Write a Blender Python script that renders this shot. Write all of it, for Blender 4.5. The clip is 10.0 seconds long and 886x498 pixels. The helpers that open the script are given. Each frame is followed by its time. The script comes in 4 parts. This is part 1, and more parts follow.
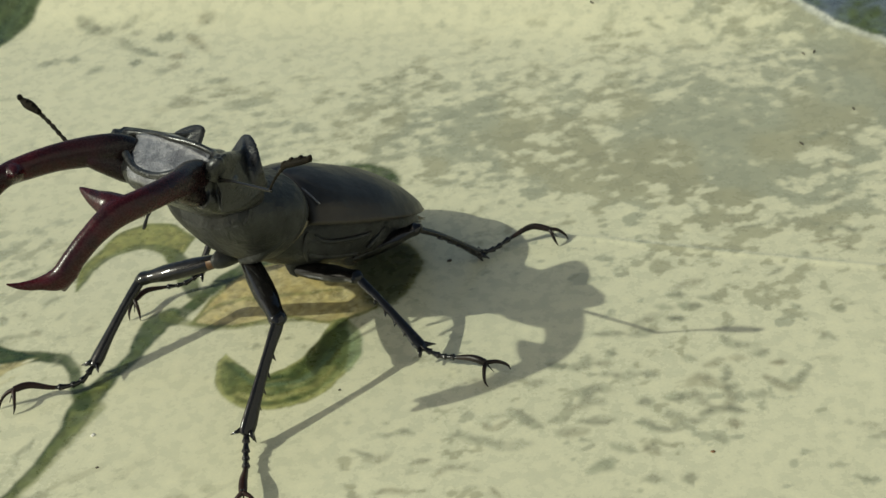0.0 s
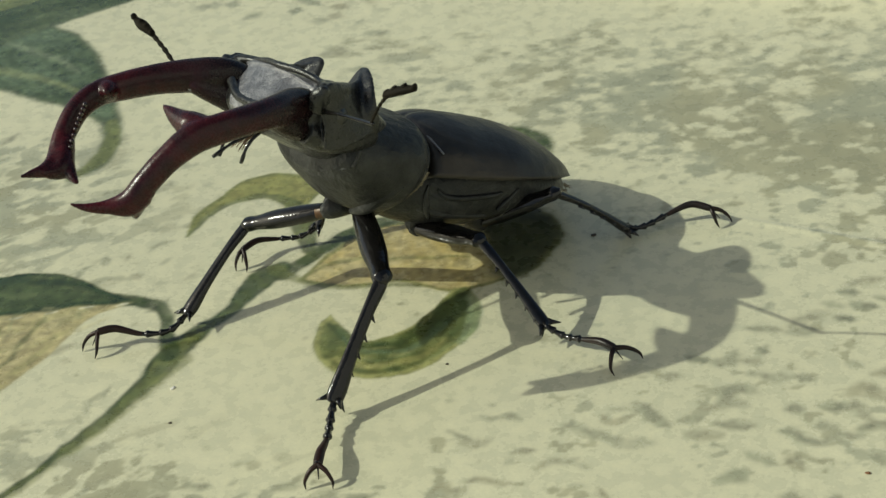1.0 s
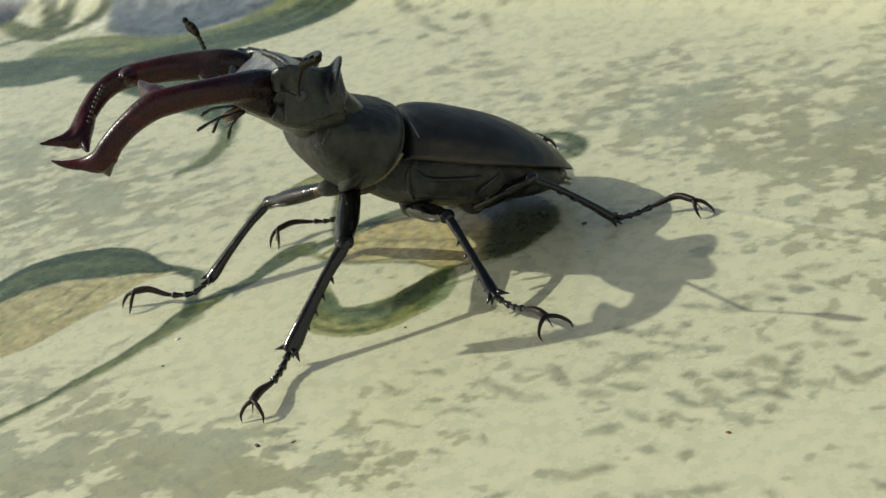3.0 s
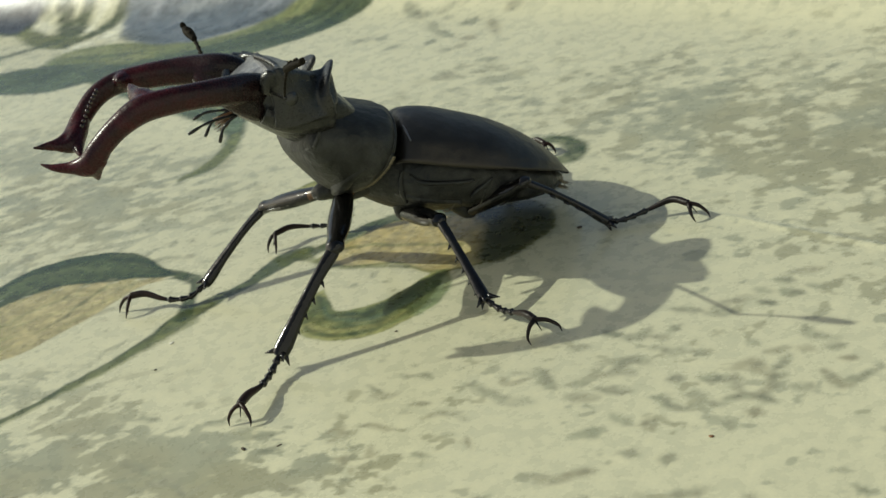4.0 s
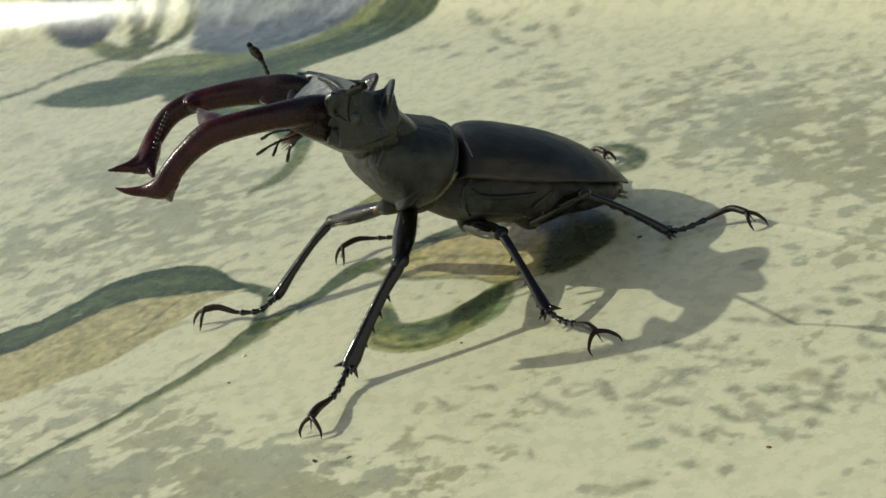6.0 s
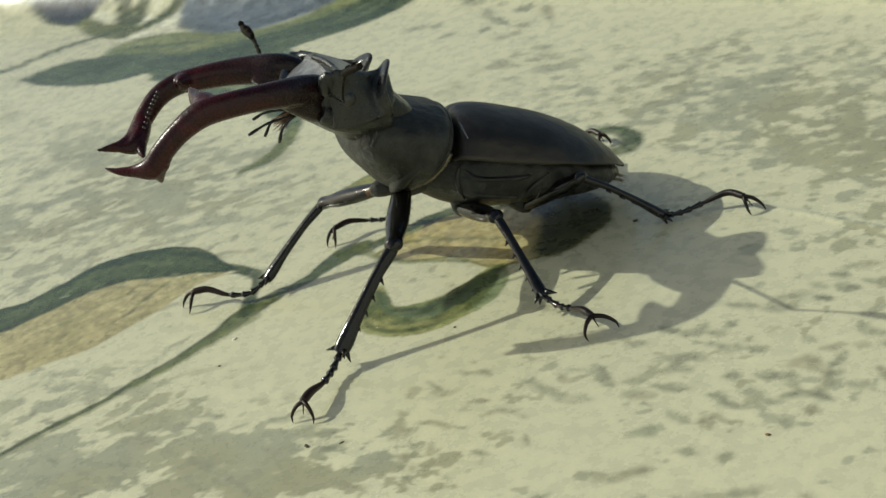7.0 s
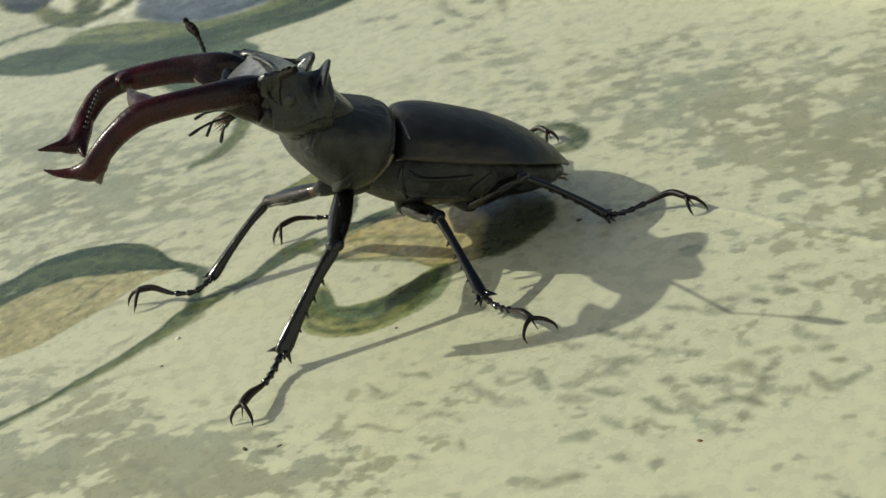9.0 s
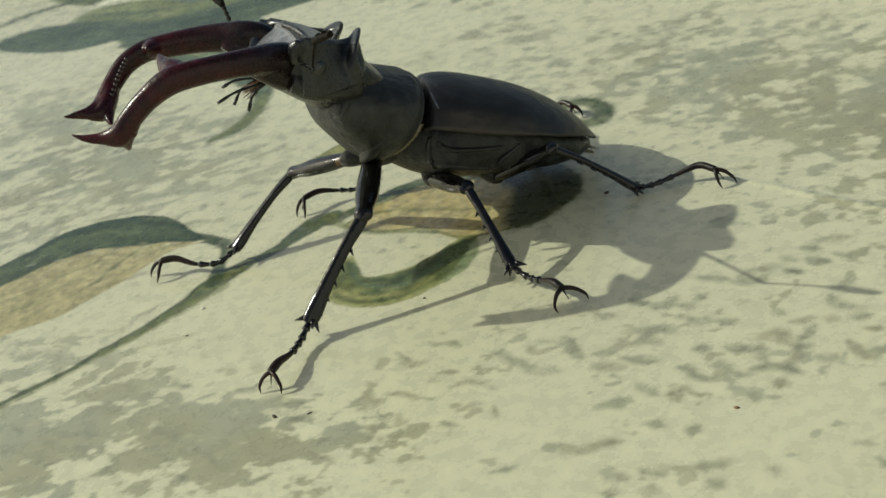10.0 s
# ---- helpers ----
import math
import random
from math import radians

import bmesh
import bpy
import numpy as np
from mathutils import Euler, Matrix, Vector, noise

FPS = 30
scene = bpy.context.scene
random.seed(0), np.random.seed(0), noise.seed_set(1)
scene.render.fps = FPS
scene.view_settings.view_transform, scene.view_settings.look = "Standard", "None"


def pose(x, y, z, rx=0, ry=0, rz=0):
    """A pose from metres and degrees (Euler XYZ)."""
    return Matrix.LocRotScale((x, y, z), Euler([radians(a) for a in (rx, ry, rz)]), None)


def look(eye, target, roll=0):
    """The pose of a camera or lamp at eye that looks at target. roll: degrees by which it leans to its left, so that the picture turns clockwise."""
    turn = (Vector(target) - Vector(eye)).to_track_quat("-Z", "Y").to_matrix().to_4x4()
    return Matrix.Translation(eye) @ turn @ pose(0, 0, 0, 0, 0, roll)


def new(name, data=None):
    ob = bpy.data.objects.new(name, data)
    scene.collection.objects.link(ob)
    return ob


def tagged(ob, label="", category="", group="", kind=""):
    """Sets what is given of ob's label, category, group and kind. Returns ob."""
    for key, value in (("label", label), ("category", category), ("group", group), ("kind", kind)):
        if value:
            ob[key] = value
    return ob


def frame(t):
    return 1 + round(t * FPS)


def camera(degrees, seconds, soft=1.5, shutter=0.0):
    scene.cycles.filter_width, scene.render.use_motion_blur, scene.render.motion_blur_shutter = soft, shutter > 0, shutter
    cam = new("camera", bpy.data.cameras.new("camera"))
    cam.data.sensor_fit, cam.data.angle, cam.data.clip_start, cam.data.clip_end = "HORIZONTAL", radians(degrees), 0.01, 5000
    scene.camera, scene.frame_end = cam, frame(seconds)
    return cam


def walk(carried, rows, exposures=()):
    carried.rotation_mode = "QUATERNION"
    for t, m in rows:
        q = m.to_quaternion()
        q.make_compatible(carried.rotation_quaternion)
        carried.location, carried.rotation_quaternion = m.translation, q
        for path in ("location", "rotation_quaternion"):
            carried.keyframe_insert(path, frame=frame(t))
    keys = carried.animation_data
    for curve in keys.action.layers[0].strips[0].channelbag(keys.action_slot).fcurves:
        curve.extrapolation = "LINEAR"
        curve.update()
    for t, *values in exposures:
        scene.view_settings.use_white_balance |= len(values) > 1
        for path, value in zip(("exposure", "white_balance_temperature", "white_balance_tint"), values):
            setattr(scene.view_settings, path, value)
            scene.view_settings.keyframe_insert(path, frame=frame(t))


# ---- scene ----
cam = camera(31.23, 10.0, soft=1.4)
PATH = [
    (0, (0.03651, -0.14431, 0.12711), (0.02422, 0.01659, 0.00896), -6.00),
    (0.5, (0.04565, -0.13653, 0.11569), (0.01647, 0.02509, 0.00155), -5.74),
    (1, (0.04634, -0.12872, 0.10687), (0.00430, 0.03099, -0.00594), -7.30),
    (1.5, (0.05793, -0.13051, 0.10824), (0.00035, 0.02689, -0.00088), -8.20),
    (2, (0.07900, -0.13324, 0.10664), (0.00657, 0.02357, 0.00582), -10.78),
    (2.5, (0.08969, -0.13475, 0.09559), (0.00470, 0.01970, 0.00113), -12.30),
    (2.7, (0.09582, -0.13242, 0.09452), (0.00577, 0.01864, -0.00072), -13.49),
    (3.8, (0.10925, -0.13017, 0.09204), (0.01004, 0.01825, 0.00188), -14.58),
    (4, (0.10827, -0.12857, 0.09152), (0.00833, 0.01887, 0.00056), -15.07),
    (4.5, (0.10826, -0.12731, 0.09292), (0.00566, 0.01727, 0.00034), -16.73),
    (5, (0.10955, -0.12731, 0.09921), (0.00367, 0.01468, 0.00632), -17.40),
    (5.5, (0.11205, -0.12842, 0.09967), (0.00449, 0.01307, 0.00796), -17.52),
    (5.7, (0.11197, -0.12960, 0.09858), (0.00428, 0.01259, 0.00810), -17.42),
    (6.8, (0.10964, -0.12887, 0.09415), (0.00299, 0.01310, 0.00211), -16.97),
    (7, (0.10919, -0.12838, 0.09604), (0.00338, 0.01347, 0.00287), -16.88),
    (7.5, (0.11269, -0.12797, 0.09813), (0.00746, 0.01357, 0.00382), -16.82),
    (8, (0.11169, -0.12759, 0.09989), (0.00703, 0.01382, 0.00477), -16.58),
    (8.5, (0.11248, -0.12600, 0.09808), (0.00820, 0.01523, 0.00227), -16.46),
    (9, (0.11322, -0.12426, 0.09736), (0.00932, 0.01682, 0.00091), -16.71),
    (9.5, (0.11181, -0.12711, 0.09823), (0.00950, 0.01477, 0.00127), -16.27),
    (10, (0.10883, -0.12775, 0.09531), (0.00624, 0.01394, -0.00164), -16.05),
]
walk(cam, [(t, look(eye, target, roll)) for t, eye, target, roll in PATH],
     [(0, -0.10, 6590, -3), (1.0, -0.08, 6590, -3), (2.5, -0.03, 6590, -3), (4.0, -0.08, 6590, -3), (10, -0.10, 6590, -3)])
cam.data.dof.use_dof, cam.data.dof.focus_distance, cam.data.dof.aperture_fstop = True, 0.172, 100.0

# ---- light ----
SUN = Vector((1.36, 0.32, -1.0))          # the way the sunlight travels
sun = new("sun", bpy.data.lights.new("sun", "SUN"))
sun.data.energy, sun.data.angle, sun.data.color = 3.6, radians(0.55), (1.0, 0.96, 0.89)
sun.matrix_world = look(-SUN, (0, 0, 0))
world = bpy.data.worlds.new("sky")
scene.world = world
world.use_nodes = True
sky = world.node_tree.nodes.new("ShaderNodeTexSky")
sky.sky_type, sky.sun_disc = "NISHITA", False
sky.sun_elevation = math.atan2(1.0, math.hypot(SUN.x, SUN.y))
sky.air_density, sky.dust_density, sky.ozone_density = 0.7, 3.0, 0.3
sky.sun_rotation = math.atan2(-SUN.x, -SUN.y)
back = world.node_tree.nodes["Background"]
back.inputs["Strength"].default_value = 0.11
world.node_tree.links.new(sky.outputs[0], back.inputs["Color"])
scene.view_settings.exposure = 0.0


# ---- materials ----
def material(name):
    m = bpy.data.materials.new(name)
    m.use_nodes = True
    t = m.node_tree
    return m, t, t.nodes["Principled BSDF"]


def node(t, kind, **values):
    n = t.nodes.new(kind)
    for key, value in values.items():
        n.inputs[key].default_value = value
    return n


def ramp(t, source, stops):
    n = t.nodes.new("ShaderNodeValToRGB")
    while len(n.color_ramp.elements) < len(stops):
        n.color_ramp.elements.new(0.5)
    for e, (p, c) in zip(n.color_ramp.elements, stops):
        e.position, e.color = p, (*c, 1) if len(c) == 3 else c
    t.links.new(source, n.inputs[0])
    return n.outputs[0]


def bump(t, bsdf, sources, normal="Normal"):
    """sources: (height socket, strength, distance), stacked."""
    last = None
    for height, strength, distance in sources:
        b = node(t, "ShaderNodeBump", Strength=strength, Distance=distance)
        t.links.new(height, b.inputs["Height"])
        if last:
            t.links.new(last, b.inputs["Normal"])
        last = b.outputs[0]
    t.links.new(last, bsdf.inputs[normal])


def noise_at(t, scale, detail=4.0, rough=0.55):
    c = t.nodes.new("ShaderNodeTexCoord")
    n = node(t, "ShaderNodeTexNoise", Scale=scale, Detail=detail, Roughness=rough)
    t.links.new(c.outputs["Object"], n.inputs["Vector"])
    return n


def chitin(name, dark, pale, rough, grain, coat=0.0, pits=0.25, folds=0.0):
    m, t, b = material(name)
    b.inputs["Specular Tint"].default_value = (0.97, 1.0, 0.96, 1.0)
    big = noise_at(t, 190.0, 5.0)
    fine = noise_at(t, grain, 3.0, 0.7)
    mid = noise_at(t, 620.0, 4.0, 0.65)
    both = t.nodes.new("ShaderNodeMath")
    both.operation = "MULTIPLY"
    t.links.new(big.outputs[0], both.inputs[0])
    t.links.new(mid.outputs[0], both.inputs[1])
    t.links.new(ramp(t, both.outputs[0], [(0.16, dark), (0.38, pale)]), b.inputs["Base Color"])
    r = ramp(t, fine.outputs[0], [(0.3, (rough - 0.07,) * 3), (0.75, (rough + 0.12,) * 3)])
    t.links.new(r, b.inputs["Roughness"])
    b.inputs["Coat Weight"].default_value, b.inputs["Coat Roughness"].default_value = coat, 0.12
    dents = noise_at(t, 105.0, 3.0, 0.5)
    heights = [(dents.outputs[0], 0.5, 0.0014 if folds else 0.0003), (big.outputs[0], 0.5, 0.0006), (fine.outputs[0], pits, 0.00012)]
    if folds:
        crease = noise_at(t, 420.0, 4.0, 0.6)
        crease.inputs["Distortion"].default_value = 0.3
        heights.insert(1, (crease.outputs[0], folds, 0.0011))
    bump(t, b, heights)
    return m


CHITIN = chitin("dull black chitin", (0.010, 0.0105, 0.0095), (0.036, 0.0365, 0.033), 0.42, 4200.0, 0.0, 0.3, 0.36)
ELYTRON = chitin("satin black brown chitin", (0.007, 0.0068, 0.006), (0.018, 0.0172, 0.015), 0.38, 6000.0, 0.0, 0.15, 0.06)
HEAD = chitin("granular black chitin", (0.006, 0.006, 0.0056), (0.024, 0.024, 0.022), 0.30, 3000.0, 0.2, 0.5, 0.3)
LEG = chitin("glossy black chitin", (0.003, 0.003, 0.003), (0.009, 0.008, 0.007), 0.10, 2500.0, 0.05, 0.06)
LEG.node_tree.nodes["Principled BSDF"].inputs["Specular Tint"].default_value = (1, 1, 1, 1)
LEG.node_tree.nodes["Principled BSDF"].inputs["Specular IOR Level"].default_value = 0.42
ELYTRON.node_tree.nodes["Principled BSDF"].inputs["Specular Tint"].default_value = (1.0, 0.91, 0.80, 1)
JAW = chitin("dark red chitin", (0.016, 0.0035, 0.005), (0.050, 0.006, 0.009), 0.26, 3500.0, 0.08, 0.2)
JAW.node_tree.nodes["Principled BSDF"].inputs["Specular IOR Level"].default_value = 0.26
for shell, level in ((CHITIN, 0.36), (HEAD, 0.4), (ELYTRON, 0.62)):
    shell.node_tree.nodes["Principled BSDF"].inputs["Specular IOR Level"].default_value = level
JAW_TIP = chitin("black red chitin", (0.010, 0.004, 0.004), (0.028, 0.008, 0.008), 0.16, 3500.0, 0.4, 0.15)
TOE = chitin("dark red brown claw", (0.008, 0.005, 0.004), (0.026, 0.011, 0.008), 0.36, 2500.0, 0.0, 0.15)
TOE.node_tree.nodes["Principled BSDF"].inputs["Specular IOR Level"].default_value = 0.25
AMBER = chitin("amber brown chitin", (0.06, 0.027, 0.010), (0.17, 0.085, 0.03), 0.38, 2500.0)
HAIR = chitin("pale golden hair", (0.14, 0.115, 0.065), (0.28, 0.24, 0.15), 0.6, 8000.0)
CLUB = chitin("dull dark brown chitin", (0.006, 0.005, 0.0035), (0.018, 0.015, 0.010), 0.65, 5000.0)
CLUB.node_tree.nodes["Principled BSDF"].inputs["Specular IOR Level"].default_value = 0.06
# black chitin with the sun's silvery glints put into a grey base colour
GLINT = chitin("granular chitin greyed for sun glints", (0.09, 0.09, 0.095), (0.24, 0.24, 0.245), 0.32, 2600.0, 0.3, 1.0, 0.6)
GLINT.node_tree.nodes["Principled BSDF"].inputs["Specular Tint"].default_value = (1, 1, 1, 1)
EYE = chitin("black eye", (0.004, 0.004, 0.004), (0.010, 0.009, 0.008), 0.1, 9000.0, 0.5, 0.4)
CRUMB = chitin("dark brown crumb", (0.03, 0.022, 0.013), (0.09, 0.065, 0.04), 0.7, 5000.0)
RUST = chitin("rust brown crumb", (0.13, 0.06, 0.025), (0.25, 0.13, 0.06), 0.7, 5000.0)
PALE = chitin("pale crumb", (0.55, 0.52, 0.45), (0.8, 0.78, 0.7), 0.6, 5000.0)


def darken_root(m, along, start, end):
    """Pigment that turns from black at the root to red further out."""
    t = m.node_tree
    b = t.nodes["Principled BSDF"]
    c = t.nodes.new("ShaderNodeTexCoord")
    d = t.nodes.new("ShaderNodeVectorMath")
    d.operation = "DOT_PRODUCT"
    d.inputs[1].default_value = along
    t.links.new(c.outputs["Object"], d.inputs[0])
    r = node(t, "ShaderNodeMapRange")
    r.inputs["From Min"].default_value, r.inputs["From Max"].default_value = start, end
    t.links.new(d.outputs["Value"], r.inputs["Value"])
    mix = t.nodes.new("ShaderNodeMix")
    mix.data_type = "RGBA"
    mix.inputs[6].default_value = (0.008, 0.006, 0.006, 1)
    t.links.new(r.outputs[0], mix.inputs[0])
    t.links.new(b.inputs["Base Color"].links[0].from_socket, mix.inputs[7])
    t.links.new(mix.outputs[2], b.inputs["Base Color"])


def oilcloth():
    m, t, b = material("printed oilcloth")
    a = t.nodes.new("ShaderNodeAttribute")
    a.attribute_name = "print"
    weave = noise_at(t, 2600.0, 3.0, 0.65)
    wash = noise_at(t, 420.0, 5.0, 0.6)
    soft = noise_at(t, 45.0, 3.0, 0.5)
    mix = t.nodes.new("ShaderNodeMix")
    mix.data_type, mix.blend_type = "RGBA", "MULTIPLY"
    mix.inputs[0].default_value = 1.0
    t.links.new(a.outputs["Color"], mix.inputs[6])
    t.links.new(ramp(t, wash.outputs[0], [(0.3, (0.86, 0.87, 0.87)), (0.7, (1.06, 1.05, 1.03))]), mix.inputs[7])
    mix2 = t.nodes.new("ShaderNodeMix")
    mix2.data_type, mix2.blend_type = "RGBA", "MULTIPLY"
    mix2.inputs[0].default_value = 1.0
    t.links.new(mix.outputs[2], mix2.inputs[6])
    t.links.new(ramp(t, weave.outputs[0], [(0.3, (0.93, 0.93, 0.92)), (0.7, (1.03, 1.03, 1.03))]), mix2.inputs[7])
    t.links.new(mix2.outputs[2], b.inputs["Base Color"])
    t.links.new(ramp(t, wash.outputs[0], [(0.3, (0.22,) * 3), (0.75, (0.36,) * 3)]), b.inputs["Roughness"])
    b.inputs["Coat Weight"].default_value, b.inputs["Coat Roughness"].default_value = 0.2, 0.12
    bump(t, b, [(soft.outputs[0], 0.06, 0.0012), (wash.outputs[0], 0.02, 0.0003), (weave.outputs[0], 0.05, 0.00008)])
    return m


# ---- mesh helpers ----
MM = 0.001


def spline(points, n):
    """Catmull-Rom through the points, n steps a span; works on tuples of any length."""
    p = [np.array(q, float) for q in points]
    p = [2 * p[0] - p[1]] + p + [2 * p[-1] - p[-2]]
    out = []
    for i in range(1, len(p) - 2):
        a, b, c, d = p[i - 1:i + 3]
        for k in range(n):
            u = k / n
            out.append(0.5 * (2 * b + (c - a) * u + (2 * a - 5 * b + 4 * c - d) * u * u + (3 * b - 3 * c + d - a) * u ** 3))
    out.append(p[-2])
    return np.array(out)


def skin(bm, rings, closed=True, mat=None):
    """Joins rings of equal length with quads and caps the ends. mat: material slot by ring."""
    vs = [[bm.verts.new(v) for v in r] for r in rings]
    n = len(rings[0])
    for i in range(len(vs) - 1):
        for k in range(n if closed else n - 1):
            f = bm.faces.new((vs[i][k], vs[i][(k + 1) % n], vs[i + 1][(k + 1) % n], vs[i + 1][k]))
            f.smooth = True
            if mat:
                f.material_index = mat(i / (len(vs) - 1), k / n)
    if closed:
        for r in (vs[0][::-1], vs[-1]):
            f = bm.faces.new(r)
            f.smooth = True
    return vs


def tube(bm, points, n=6, sides=10, flat=1.0, up=(0, 0, 1), mat=None, waves=0.0):
    """A rounded tube through (x, y, z, radius) in mm; flat squeezes it along up."""
    c = spline(points, n)
    rings = []
    upv = Vector(up)
    for i, q in enumerate(c):
        d = Vector(c[min(i + 1, len(c) - 1)][:3] - c[max(i - 1, 0)][:3]).normalized()
        side = d.cross(upv)
        if side.length < 1e-4:
            side = d.cross(Vector((1, 0.2, 0)))
        side.normalize()
        top = side.cross(d).normalized()
        r = max(q[3], 0.02) * (1 + waves * math.sin(i * 1.7))
        o = Vector(q[:3])
        rings.append([(o + side * (r * math.cos(a)) + top * (r * flat * math.sin(a))) * MM
                      for a in (2 * math.pi * k / sides for k in range(sides))])
    skin(bm, rings, mat=mat)


def loft(bm, rows, axes, origin, sides=28, n=5, mat=None):
    """A body of superellipse rings. rows: (along, shift up, half width, half height up, half height down, power[, bow of top and bottom])."""
    ax, side, up = (Vector(v) for v in axes)
    rings = []
    rows = [tuple(r) + (0.0,) * (7 - len(r)) for r in rows]
    for y, h, w, hu, hd, e, bow in spline(rows, n):
        ring = []
        for k in range(sides):
            a = 2 * math.pi * k / sides
            ca, sa = math.cos(a), math.sin(a)
            px = math.copysign(abs(ca) ** (2 / e), ca) * max(w, 0.05)
            pz = math.copysign(abs(sa) ** (2 / e), sa) * max(hu if sa > 0 else hd, 0.05)
            ring.append((Vector(origin) + ax * (y + bow * (-0.5 * sa * sa if sa > 0 else 1.9 * abs(sa) ** 1.3)) + side * px + up * (h + pz)) * MM)
        rings.append(ring)
    skin(bm, rings, mat=mat)


def part(name, bm, mats, parent, label="", fuse=0.0, smooth=0):
    """Links a bmesh as one mesh object under a thing or a part."""
    bmesh.ops.recalc_face_normals(bm, faces=bm.faces)
    me = bpy.data.meshes.new(name)
    bm.to_mesh(me)
    bm.free()
    for m in mats if isinstance(mats, (list, tuple)) else (mats,):
        me.materials.append(m)
    ob = new(name, me)
    ob.parent = parent
    if fuse:
        r = ob.modifiers.new("fuse", "REMESH")
        r.mode, r.voxel_size, r.use_smooth_shade = "VOXEL", fuse * MM, True
        s = ob.modifiers.new("soften", "SMOOTH")
        s.factor, s.iterations = 0.5, smooth
    if label:
        tagged(ob, label)
    return ob


# ---- tablecloth ----
def value_noise(x, y, cell, seed):
    """Smooth noise in 0..1 at the places x, y (mm) with the given cell (mm)."""
    g = np.random.RandomState(seed).rand(257, 257)
    u, v = x / cell + 500.0, y / cell + 500.0
    i, j = np.floor(u).astype(int), np.floor(v).astype(int)
    fu, fv = u - i, v - j
    fu, fv = fu * fu * (3 - 2 * fu), fv * fv * (3 - 2 * fv)
    i0, i1, j0, j1 = i % 257, (i + 1) % 257, j % 257, (j + 1) % 257
    return (g[i0, j0] * (1 - fu) + g[i1, j0] * fu) * (1 - fv) + (g[i0, j1] * (1 - fu) + g[i1, j1] * fu) * fv


def fractal(x, y, cell, seed, octaves=3):
    s, w = 0.0, 0.0
    for k in range(octaves):
        s = s + value_noise(x, y, cell / 2 ** k, seed + k) * 0.55 ** k
        w += 0.55 ** k
    return s / w


def step(v, a, b):
    u = np.clip((v - a) / (b - a), 0, 1)
    return u * u * (3 - 2 * u)


